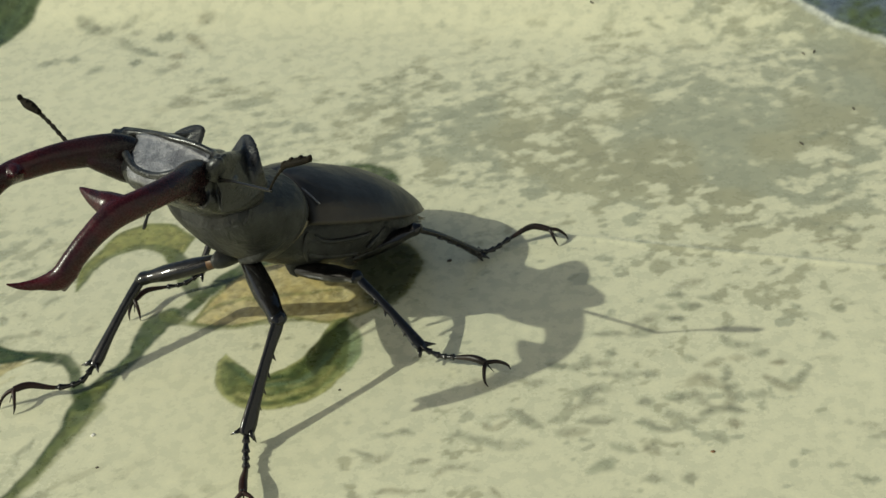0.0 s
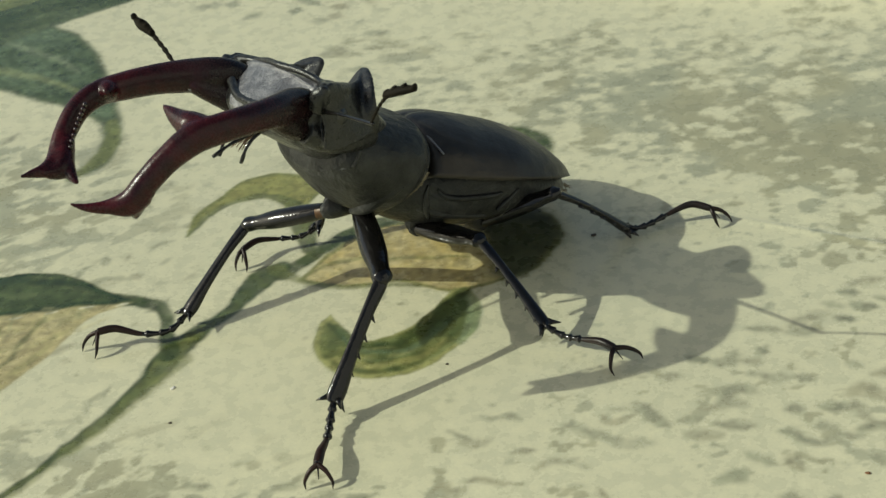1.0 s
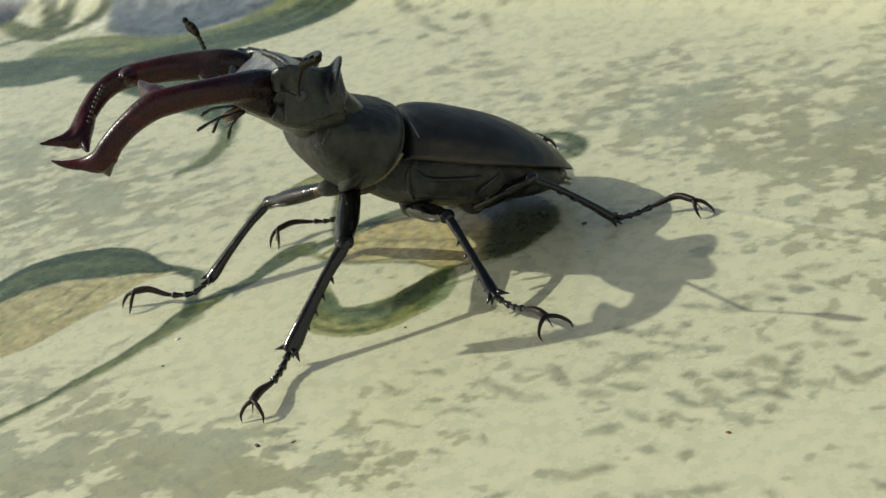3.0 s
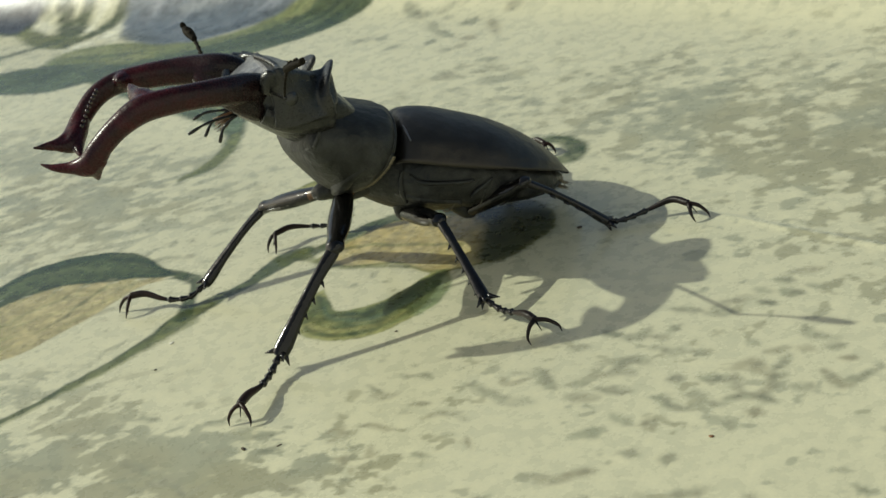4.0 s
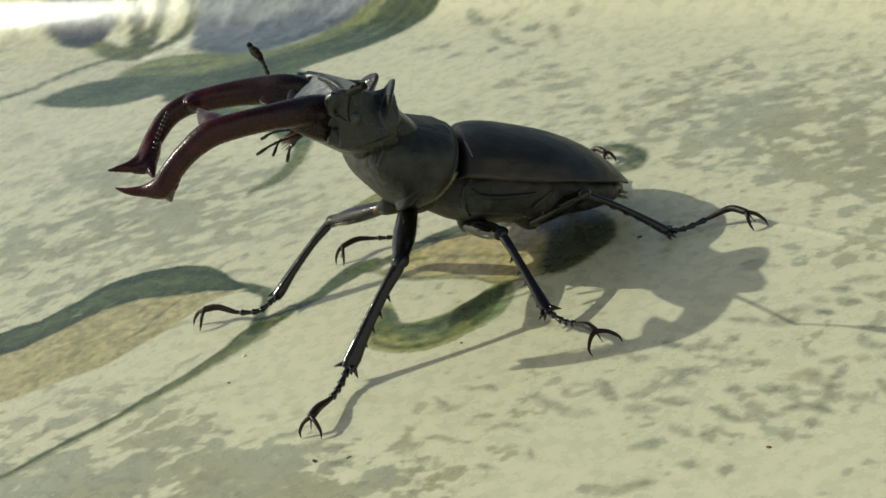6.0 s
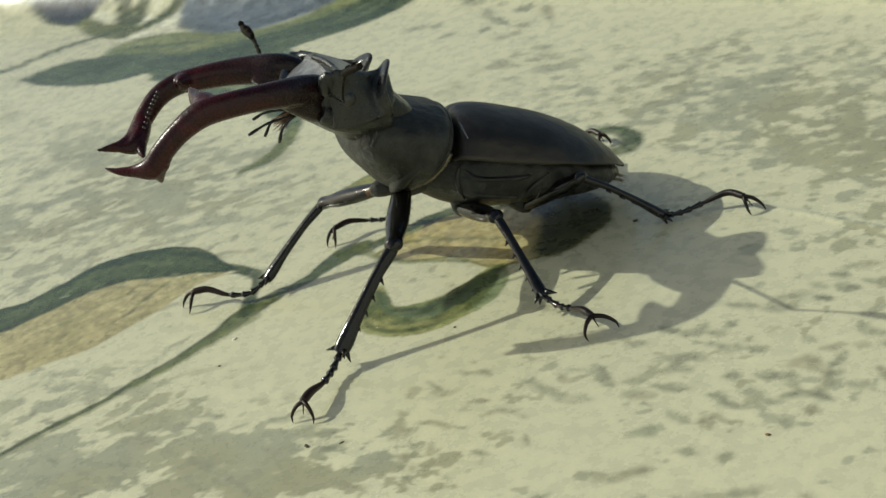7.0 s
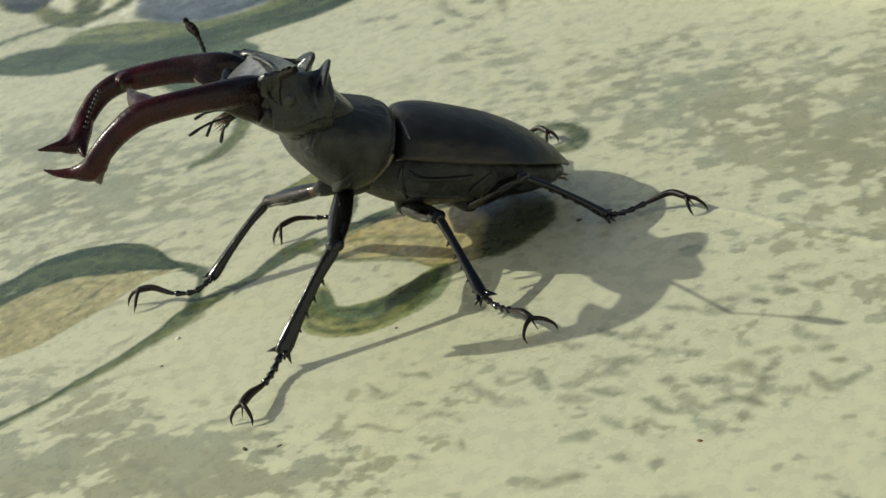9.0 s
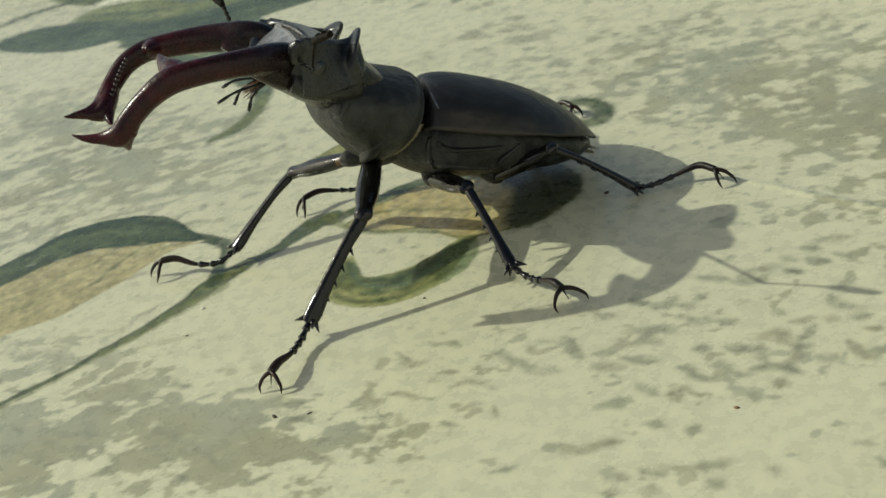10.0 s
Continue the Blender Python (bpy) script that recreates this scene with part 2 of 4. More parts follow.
class Painter:
    """Lays the printed motifs on the points of the cloth (mm)."""

    def __init__(self, x, y):
        self.x = x + (fractal(x, y, 3.0, 11) - 0.5) * 0.9
        self.y = y + (fractal(x, y, 3.0, 21) - 0.5) * 0.9
        self.rx, self.ry = x, y
        self.grain = fractal(x, y, 1.3, 31)
        self.wash = fractal(x, y, 6.0, 41)
        self.fleck = fractal(x, y, 0.8, 36, 2)
        self.c = np.empty((len(x), 3))

    def near(self, line, reach):
        """Distance to an open line for the points within reach of it, and how far along it they lie."""
        line = np.array(line)
        lo, hi = line.min(0) - reach, line.max(0) + reach
        pick = np.where((self.x > lo[0]) & (self.x < hi[0]) & (self.y > lo[1]) & (self.y < hi[1]))[0]
        px, py = self.x[pick], self.y[pick]
        best, along = np.full(len(pick), 1e9), np.zeros(len(pick))
        for k in range(len(line) - 1):
            ax, ay = line[k]
            dx, dy = line[k + 1] - line[k]
            u = np.clip(((px - ax) * dx + (py - ay) * dy) / (dx * dx + dy * dy + 1e-9), 0, 1)
            d = np.hypot(px - ax - u * dx, py - ay - u * dy)
            nearer = d < best
            best[nearer], along[nearer] = d[nearer], (k + u[nearer]) / (len(line) - 1)
        return pick, best, along

    def lay(self, pick, amount, colour, other=None):
        a = amount[:, None]
        col = np.array(colour)
        if other is not None:
            w = step(self.wash[pick] * 0.6 + self.grain[pick] * 0.4, 0.28, 0.74)[:, None]
            col = col * (1 - w) + np.array(other) * w
        col = col * (0.55 + 0.9 * self.fleck[pick])[:, None]
        self.c[pick] = self.c[pick] * (1 - a) + col * a

    def stroke(self, points, widths, colour, other=None, strength=1.0, soft=0.35):
        line = spline(points, 8)
        soft = max(soft, 0.7) if line[:, 1].mean() > 45 else soft
        pick, d, along = self.near(line, max(widths) + 1)
        half = np.interp(along, np.linspace(0, 1, len(widths)), widths)
        self.lay(pick, (strength * (1 - step(d, half - soft, half + soft)) * (0.72 + 0.4 * self.grain[pick])).clip(0, 1), colour, other)

    def leaf(self, edge, back, colour, other, rim=None, rim_width=0.6, soft=0.3, strength=1.0):
        """A leaf between two edge lines that share their ends."""
        ring = np.vstack([spline(edge, 8), spline(back, 8)[::-1]])
        soft = max(soft, 0.9) if ring[:, 1].mean() > 45 else soft
        pick, d, _ = self.near(np.vstack([ring, ring[:1]]), 14.0)
        lo, hi = ring.min(0), ring.max(0)
        px, py = self.x[pick], self.y[pick]
        inside = np.zeros(len(pick), bool)
        for k in range(len(ring)):
            (x0, y0), (x1, y1) = ring[k - 1], ring[k]
            if y0 != y1:
                cross = ((y0 > py) != (y1 > py)) & (px < (x1 - x0) * (py - y0) / (y1 - y0) + x0)
                inside ^= cross
        s = np.where(inside, d, -d)
        self.lay(pick, strength * step(s, -soft, soft), colour, other)
        if rim is not None:
            self.lay(pick, step(s, -soft, soft) * (1 - step(s, rim_width * 0.5, rim_width * 1.5)) * 0.85, rim)


    def streaks(self, edge, back, colours, count, seed, widths=(0.25, 0.7), strength=(0.25, 0.6)):
        """Brush streaks that run along a leaf between its two edges."""
        rnd = random.Random(seed)
        a, b = spline(edge, 8), spline(back, 8)
        a, b = ([q[int(round(i * (len(q) - 1) / 40))] for i in range(41)] for q in (a, b))
        for k in range(count):
            u = rnd.uniform(0.06, 0.94)
            i = rnd.randrange(2, 32)
            n = rnd.randrange(3, 9)
            drift = rnd.uniform(-0.08, 0.08)
            line = [tuple(a[j] * (1 - u - drift * (j - i) / n) + b[j] * (u + drift * (j - i) / n)) for j in range(i, min(i + n, 39))]
            if len(line) > 1:
                w = rnd.uniform(*widths)
                self.stroke(line, [w * 0.3, w, w * rnd.uniform(0.5, 1.0), w * 0.2], rnd.choice(colours), None, rnd.uniform(*strength), 0.35)


CREAM = (0.556, 0.540, 0.374)
GREY = (0.285, 0.292, 0.205)
OLIVE_GREY = (0.288, 0.280, 0.178)
GREEN = (0.042, 0.060, 0.018)
OLIVE = (0.155, 0.168, 0.058)
TAN = (0.42, 0.365, 0.19)
BLUE = (0.105, 0.13, 0.155)
TEAL = (0.070, 0.092, 0.035)
WHITE = (0.66, 0.66, 0.55)


def ground_print(p):
    """Cream ground with clouds of small grey-green dabs."""
    x, y = p.rx, p.ry
    p.c[:] = np.array(CREAM)
    warm = fractal(x, y, 40.0, 51)[:, None]
    p.c *= 0.94 + 0.12 * warm
    clouds = 0.0
    for cx, cy, rx, ry, amount in (
            (26, 60, 30, 15, 0.9), (38, 49.5, 17, 6.5, 0.9), (16, 74, 13, 6, 0.8), (62, 50, 30, 24, 1.08), (36, 40, 12, 8, 0.6), (95, 75, 30, 20, 1.05), (84, 58, 24, 16, 1.15), (-28, -40, 26, 11, 0.95), (-12, 72, 14, 8, 0.5),
            (46, -6, 24, 16, 0.16), (26, -13, 14, 10, 0.2), (60, 12, 14, 9, 0.36), (75, -4, 18, 16, 0.25), (40, -24, 20, 8, 0.12), (-62, 8, 12, 16, 0.6), (-34, -22, 20, 12, 0.5),
            (0, -28, 16, 8.5, 1.05), (-16, -28, 16, 10, 1.0), (-24, -32, 20, 11, 1.0), (-40, -38, 20, 15, 1.0), (16, -24, 9, 6, 0.75),
            (-58, 30, 20, 12, 0.75), (-80, 42, 22, 10, 0.8), (-46, 42, 10, 5, 0.6), (-92, 14, 22, 14, 0.6), (-30, 62, 16, 7, 0.35)):
        clouds = np.maximum(clouds, amount * np.exp(-(((x - cx) / rx) ** 2 + ((y - cy) / ry) ** 2) * 0.9))
    far = 0.62 * fractal(x, y, 55.0, 61)
    outside = step(np.maximum(np.abs(x - 5) / 115, np.abs(y - 30) / 85), 0.9, 1.1)
    clouds = clouds * (1 - outside) + far * outside
    # dabs drawn out along the brush: slanting on the left, level on the right
    def brushed(deg, cell, long, seed, octaves):
        c, q = math.cos(math.radians(deg)), math.sin(math.radians(deg))
        return fractal((x * c + y * q) / long, -x * q + y * c, cell, seed, octaves)
    side = step(x + 0.25 * y, -34, 6)
    dab = brushed(42, 1.5, 1.5, 71, 3) * (1 - side) + brushed(12, 1.5, 1.3, 171, 3) * side
    dab2 = brushed(36, 4.0, 1.7, 81, 4) * (1 - side) + brushed(16, 4.2, 1.35, 181, 4) * side
    soft = 0.035 + 0.085 * step(y, 15, 75)
    v = dab * 0.56 + dab2 * 0.44 + 0.34 * clouds
    mask = step(v, 0.70 - soft, 0.70 + soft)
    wash = step(dab2 * 0.8 + dab * 0.2 + 0.5 * clouds, 0.78, 1.1)
    shade = np.maximum(mask * (0.62 + 0.32 * clouds), wash * 0.80)[:, None].clip(0, 0.88)
    fields = 0.0
    for cx, cy, rx, ry, amount in ((-66, 28, 40, 22, 1.3), (-20, -22, 26, 12, 1.0), (-10, 50, 40, 16, 0.4), (-40, 60, 24, 10, 0.4), (-95, 45, 30, 22, 0.7)):
        fields = np.maximum(fields, amount * np.exp(-(((x - cx) / rx) ** 2 + ((y - cy) / ry) ** 2) ** 2))
    fine = brushed(40, 1.5, 2.0, 101, 2) * 0.6 + brushed(34, 4.5, 1.6, 111, 2) * 0.4
    dots = step(fine + 0.10 * fields, 0.63, 0.71) * fields
    shade = np.maximum(shade, 0.7 * dots[:, None])
    # two inks: a cool grey-green and a warmer olive brown
    ink = step(value_noise(x, y, 7.0, 91) * 0.6 + value_noise(x, y, 23.0, 92) * 0.4, 0.38, 0.64)[:, None]
    tint = (np.array(GREY) * (1 - ink) + np.array(OLIVE_GREY) * ink) * (0.88 + 0.26 * p.wash[:, None])
    p.c[:] = p.c * (1 - shade) + tint * shade


# short brush dabs of the print (mm), patch by patch
NET_A = (((47.4, 9.5), (49.1, 11.1), (51.0, 12.1)), ((50.8, 13.8), (52.6, 13.2)), ((51.9, 11.3), (53.9, 11.1)), ((53.7, 13.8), (56.4, 13.2)), ((52.4, 16.0), (54.4, 15.9)), ((53.4, 17.2), (56.8, 18.7)), ((56.2, 15.3), (58.2, 14.9)), ((42.8, 9.2), (46.3, 8.8)), ((47.1, 8.3), (50.2, 8.7)), ((36.8, 3.6), (38.8, 2.9)), ((39.3, 2.4), (41.0, 3.2), (41.4, 4.9)), ((42.3, 3.3), (44.4, 3.1)), ((43.8, 4.6), (44.4, 5.6)), ((43.2, 1.1), (47.1, 0.9)), ((48.0, 1.0), (49.7, 0.7)), ((34.1, 0.2), (35.8, 0.2)))
NET_B = (((40.5, -3.8), (41.1, -2.2), (42.1, -1.2), (43.9, -1.8)), ((38.9, -4.8), (41.8, -3.8), (43.1, -4.0)), ((40.1, -6.9), (43.6, -6.7)), ((37.0, -6.7), (38.5, -6.2)), ((37.6, -8.8), (40.7, -8.4)), ((53.2, -1.6), (54.4, -0.4), (56.3, -0.7)), ((55.5, 2.0), (57.6, 2.9)), ((58.0, 1.6), (57.8, 0.1), (57.0, -1.1)), ((53.1, 3.6), (54.4, 3.5)), ((50.6, -3.6), (53.6, -3.5)), ((53.6, -2.7), (54.5, -4.9), (56.5, -6.2), (57.7, -4.9), (57.6, -2.8), (56.6, -1.6), (54.7, -1.6)), ((57.4, -2.5), (58.8, -2.0)), ((47.0, -4.1), (48.5, -4.0)), ((50.0, -6.5), (51.5, -6.3)))
NET_C = (((46.4, -7.5), (47.3, -7.6), (48.4, -8.7), (50.6, -9.0), (52.0, -7.9), (53.8, -7.9), (54.1, -6.9), (56.8, -6.2), (59.3, -6.6)), ((59.9, -3.8), (61.9, -3.8)), ((58.7, 3.2), (60.6, 2.9)), ((58.3, 6.8), (59.6, 5.4), (62.3, 5.2)), ((61.6, 3.6), (63.1, 4.3)), ((62.5, -0.8), (64.5, -2.9), (65.9, -1.8)), ((63.5, 1.8), (65.0, 1.8)), ((43.1, -11.1), (44.5, -11.7), (46.0, -12.2)), ((47.2, -11.4), (48.4, -12.9)), ((55.4, -10.9), (56.4, -10.5)), ((56.9, -8.3), (58.1, -8.4)))
NET_D = (((25.3, -8.0), (28.3, -9.2), (31.2, -10.3), (33.9, -10.2)), ((32.0, -4.4), (33.8, -6.3), (35.3, -7.3)), ((40.6, -15.1), (42.2, -14.4), (43.1, -13.6)), ((46.6, -16.9), (48.4, -16.8)), ((51.1, -17.0), (52.3, -17.0)), ((39.3, -22.2), (41.7, -22.0), (43.5, -20.6), (45.1, -20.0)), ((45.4, -25.0), (47.8, -25.2)), ((48.7, -23.7), (50.1, -23.7), (51.5, -22.8)), ((53.7, -22.4), (55.1, -21.7), (56.7, -20.5)), ((55.6, -23.9), (57.2, -24.5)), ((60.9, -21.1), (61.6, -21.1)), ((46.5, -27.4), (47.6, -27.4)), ((50.3, -26.4), (51.4, -26.2)))
NET_FAR = (((-41.4, 102.0), (-37.9, 97.9), (-34.8, 98.3)), ((-33.2, 98.2), (-31.4, 100.5)), ((-32.9, 94.8), (-31.0, 91.4)), ((-30.8, 96.4), (-29.8, 96.3)), ((-30.0, 91.4), (-25.8, 88.7)), ((-26.8, 94.0), (-23.9, 94.7)), ((-33.7, 106.5), (-31.3, 106.0)), ((-25.3, 104.4), (-21.5, 104.2)), ((-19.0, 104.4), (-15.3, 105.9)), ((-19.4, 97.9), (-17.8, 99.5)), ((-29.6, 86.6), (-28.3, 86.6)), ((-36.3, 83.9), (-34.6, 86.0)), ((-45.5, 87.8), (-42.2, 88.9)), ((-40.6, 88.9), (-39.3, 88.9)), ((-25.1, 82.8), (-23.2, 83.2)), ((-22.8, 84.9), (-21.2, 84.4)), ((-23.0, 88.1), (-21.0, 87.4)), ((-15.6, 78.7), (-12.4, 79.1)), ((-20.6, 72.3), (-17.5, 73.1)), ((-21.3, 94.6), (-17.3, 89.1)))


def dabs_print(p):
    """Short brush dabs, singly and in loose chains."""
    rnd = random.Random(23)
    inks = ((0.235, 0.245, 0.165), (0.28, 0.26, 0.165))
    for net, half, strength, soft in ((NET_A, 0.62, 0.95, 0.55), (NET_B, 0.67, 0.95, 0.55), (NET_C, 0.62, 0.95, 0.55), (NET_D, 0.72, 0.9, 0.6), (NET_FAR, 1.1, 0.95, 0.8)):
        for q in net:
            w = half * rnd.uniform(0.8, 1.25)
            widths = [w * 0.5] + [w * rnd.uniform(0.75, 1.3) for j in range(2 * len(q))] + [w * 0.4]
            p.stroke(q, widths, inks[rnd.random() < 0.35], (0.33, 0.325, 0.225), strength * rnd.uniform(0.8, 1.1), soft)
    for x0, x1, y0, y1, count, slant in ((64, 100, -30, 30, 60, 5), (8, 36, -28, -4, 22, 5), (-78, -22, -26, 36, 110, 42), (44, 110, 22, 50, 40, 8), (-30, 14, -36, -18, 40, 12), (-130, -60, 10, 60, 110, 45), (20, 100, 50, 92, 40, 12)):
        for k in range(count):
            q = [(rnd.uniform(x0, x1), rnd.uniform(y0, y1))]
            turn = rnd.gauss(slant, 14)
            for j in range(rnd.choice((1, 1, 2, 2, 3))):
                a = math.radians(turn + rnd.gauss(0, 34))
                r = rnd.uniform(0.8, 1.9)
                q.append((q[-1][0] + r * math.cos(a), q[-1][1] + r * math.sin(a)))
            w = rnd.uniform(0.28, 0.6)
            widths = [w * 0.4] + [w * rnd.uniform(0.6, 1.3) for j in range(len(q))] + [w * 0.3]
            p.stroke(q, widths, inks[rnd.random() < 0.3], (0.33, 0.325, 0.225), rnd.uniform(0.5, 1.0), 0.4)


def motif_print(p):
    # long slim stem and its fork
    stem = [(-46, -44), (-36.9, -32.6), (-32.3, -24.7), (-26.7, -15.3), (-21.8, -4.6), (-20.5, 1), (-18.6, 5.4), (-15.9, 9.9), (-14.6, 14.8), (-12.5, 18)]
    p.stroke(stem, [0.3, 0.42, 0.5, 0.6, 1.0, 1.8, 1.7, 1.1, 1.2, 1.9, 1.3], (0.022, 0.044, 0.016), GREEN)
    p.stroke(stem, [0.1, 0.15, 0.2, 0.28, 0.6, 1.2, 1.1, 0.6, 0.7, 1.2, 0.8], TEAL, OLIVE, 0.75)
    p.stroke([(-36.4, -33.4), (-26.2, -16), (-20.7, -5.2), (-18.6, 0.4)], [0.3, 0.4, 0.6, 0.9], (0.30, 0.30, 0.16), OLIVE, 0.6)
    p.stroke([(-32.8, 10.7), (-27.5, 10.6), (-24.2, 8.9), (-22.6, 4.7), (-20.8, 0.9)], [1.1, 0.9, 0.8, 0.9, 1.2], TEAL, GREEN)
    # broad pointed leaf, green above and tan below
    upper = [(-82, -22), (-64.6, -3.8), (-60.7, -0.5), (-57.5, 3.7), (-55.3, 9.0), (-51.6, 12.8), (-46.6, 14.8), (-41.8, 15.7), (-36.6, 14.4), (-31.7, 12), (-28.4, 10.8)]
    lower = [(-82, -22), (-66, -27), (-50.2, -18.8), (-43.2, -12.5), (-39.8, -9.2), (-37.3, -4.8), (-35.3, -0.8), (-33.9, 3.9), (-32, 8.2), (-28.4, 10.8)]
    middle = [(-82, -22), (-60, -8.6), (-56.4, -5.2), (-53.4, -1), (-51.1, 2.8), (-47.2, 6.0), (-41.2, 7.9), (-36, 9.2), (-28.4, 10.8)]
    p.leaf(upper, lower, TAN, (0.335, 0.295, 0.145), None)
    p.leaf(upper, middle, GREEN, TEAL, (0.022, 0.044, 0.016), 0.6)
    p.streaks(upper, middle, ((0.022, 0.036, 0.014), (0.085, 0.105, 0.040), (0.135, 0.15, 0.065), (0.05, 0.07, 0.025)), 60, 3)
    p.streaks(middle, lower, ((0.33, 0.30, 0.14), (0.48, 0.42, 0.24), (0.24, 0.24, 0.10), (0.40, 0.36, 0.20)), 46, 4, (0.3, 0.9), (0.25, 0.5))
    p.stroke([(-62, -6), (-56.5, 0.6), (-53, 6), (-48.5, 9.6), (-43, 11.3), (-36, 11.6)], [0.6, 1.5, 1.7, 1.5, 1.2, 0.5], (0.11, 0.145, 0.06), TEAL, 0.55, 0.9)
    p.stroke(middle, [0.2, 0.5, 0.35, 0.2], GREEN, None, 0.8)
    p.stroke([(-41.1, -5.2), (-39.8, -1.7), (-39.5, 2.4), (-38.6, 6)], [0.15, 0.3, 0.4, 0.3], GREEN, OLIVE, 0.7)
    p.stroke([(-50, -6), (-46, 0), (-43, 4.5)], [0.2, 0.3, 0.2], OLIVE, None, 0.5)
    for k in range(7):
        # fine side veins and pale nicks in the green half
        u = k / 6
        a, b = (-58 + 24 * u, -1.5 + 11.5 * u - 3.2 * u * u), (-56.5 + 23 * u, 4.2 + 13 * u - 8.2 * u * u)
        p.stroke([a, ((a[0] + b[0]) / 2 - 0.8, (a[1] + b[1]) / 2), b], [0.12, 0.25, 0.1], (0.17, 0.20, 0.10), None, 0.5)
        p.stroke([(a[0] + 3.4, a[1] + 3.0), (a[0] + 4.6, a[1] + 3.5)], [0.12, 0.16], WHITE, None, 0.55, 0.15)
    p.stroke([(-62, -3.5), (-57.6, 2.6), (-54.6, 9.0), (-50.6, 12.5), (-45.0, 14.0), (-38, 13.8)], [0.5, 0.8, 0.8, 0.7, 0.6, 0.3], (0.03, 0.055, 0.032), GREEN, 0.7)
    for k in range(9):
        a = (-60 + 3.1 * k, -12 + 1.9 * k)
        p.stroke([a, (a[0] + 2.5, a[1] + 1.9), (a[0] + 4.6, a[1] + 4.2)], [0.1, 0.35, 0.1], (0.30, 0.29, 0.13) if k % 2 else (0.50, 0.45, 0.24), None, 0.5)
    # curled leaf with a pale eye
    upper = [(-9.6, 15.5), (-8.1, 19.9), (-5.7, 23.9), (-2.8, 26.7), (1.6, 28.2), (6.3, 29.5), (13, 32.5), (18.6, 30.6), (20.6, 26)]
    lower = [(-9.6, 15.5), (-5.6, 14.5), (-0.8, 15.2), (3.3, 15.6), (7.2, 14.6), (10.7, 14.4), (14.5, 16.4), (18.3, 19.2), (20.6, 26)]
    p.leaf(upper, lower, TAN, (0.40, 0.32, 0.12), OLIVE, 0.5)
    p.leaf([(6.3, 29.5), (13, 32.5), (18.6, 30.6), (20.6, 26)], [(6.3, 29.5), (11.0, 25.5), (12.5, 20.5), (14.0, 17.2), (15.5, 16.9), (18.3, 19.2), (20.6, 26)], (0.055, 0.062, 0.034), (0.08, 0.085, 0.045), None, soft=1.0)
    p.stroke([(-12, 16.5), (-9.2, 20.6), (-6.2, 24.9), (-2, 28), (6, 30)], [1.0, 0.9, 1.2, 1.1, 0.6], GREEN, TEAL)
    p.stroke([(-9.7, 15.8), (-6.4, 19.2), (-2.1, 20.2), (3.7, 20.6), (10, 21)], [0.2, 0.35, 0.4, 0.3, 0.2], OLIVE, None, 0.7)
    p.stroke([(-13, 17.6), (-9.8, 15.8), (-5.6, 14.4), (-0.8, 15.0), (5, 15.1)], [1.0, 0.6, 0.45, 0.45, 0.3], OLIVE, GREEN, 0.8)
    outer = [(-4.1, 9.1), (-5.1, 6.2), (-4.0, 2.1), (-1.3, -0.9), (2.9, -1.6), (7.2, -0.7), (10.4, 2.2), (12.7, 6.1), (13.0, 10.4), (11.5, 14.2), (9.1, 15.1)]
    inner = [(-4.1, 9.1), (-2.0, 6.6), (1.0, 4.6), (4.1, 5.7), (6.6, 8.6), (8.4, 12.2), (9.1, 15.1)]
    p.leaf(outer, inner, OLIVE, TEAL, (0.30, 0.30, 0.12), 0.7)
    p.stroke([(-3.2, 6.8), (0.6, 3.6), (4.6, 4.3), (7.6, 7.2), (9.6, 11.4), (10.4, 14)], [0.5, 1.1, 1.2, 1.4, 1.4, 1.0], GREEN, TEAL, 0.9)
    p.stroke([(-2.5, 1.2), (2.5, 0.4), (7, 1.6), (10, 5)], [0.3, 0.5, 0.5, 0.4], (0.34, 0.31, 0.12), OLIVE, 0.6)
    p.streaks(outer, inner, ((0.028, 0.05, 0.022), (0.20, 0.22, 0.08), (0.30, 0.30, 0.13), (0.10, 0.135, 0.06)), 40, 5, (0.2, 0.55), (0.3, 0.65))
    p.stroke([(11.9, 4.6), (12.4, 8.0), (12.3, 11.0), (11.4, 13.4)], [0.4, 0.9, 0.9, 0.4], (0.14, 0.21, 0.13), (0.25, 0.29, 0.17), 0.75)
    p.stroke([(-1.6, 4.8), (1.4, 2.6), (5.2, 2.9), (8.2, 5.4), (9.8, 8.8)], [0.2, 0.3, 0.35, 0.3, 0.2], (0.10, 0.15, 0.09), None, 0.6)
    # small sickle leaf
    p.leaf([(-26.2, 24.2), (-26.8, 28.5), (-25.2, 32.8), (-22.8, 37.3), (-19.3, 39), (-15.8, 38.6), (-11.5, 35)],
           [(-26.2, 24.2), (-25.3, 28.9), (-22.6, 32.4), (-19, 33.8), (-15.6, 32.9), (-12.9, 31), (-11.5, 35)], (0.26, 0.25, 0.085), (0.20, 0.205, 0.07), OLIVE, 0.5)
    p.stroke([(-26.2, 24.2), (-25.0, 28.9), (-22.3, 32.2), (-18.8, 33.5), (-15, 32), (-12, 27), (-10, 22)], [0.15, 0.3, 0.35, 0.45, 1.1, 1.6, 1.0], GREEN, OLIVE)
    # spray of large leaves and dark petals
    low = [(-114.5, 82), (-108, 80.5), (-98, 75.5), (-88, 70.6), (-75.9, 75), (-67.5, 82.9), (-59.5, 89.9), (-52.9, 98), (-46, 112), (-36, 124)]
    rib = [(-114.5, 82), (-104, 82.5), (-94, 81.4), (-82.3, 85.8), (-73, 92.2), (-64.6, 100), (-58, 110), (-36, 124)]
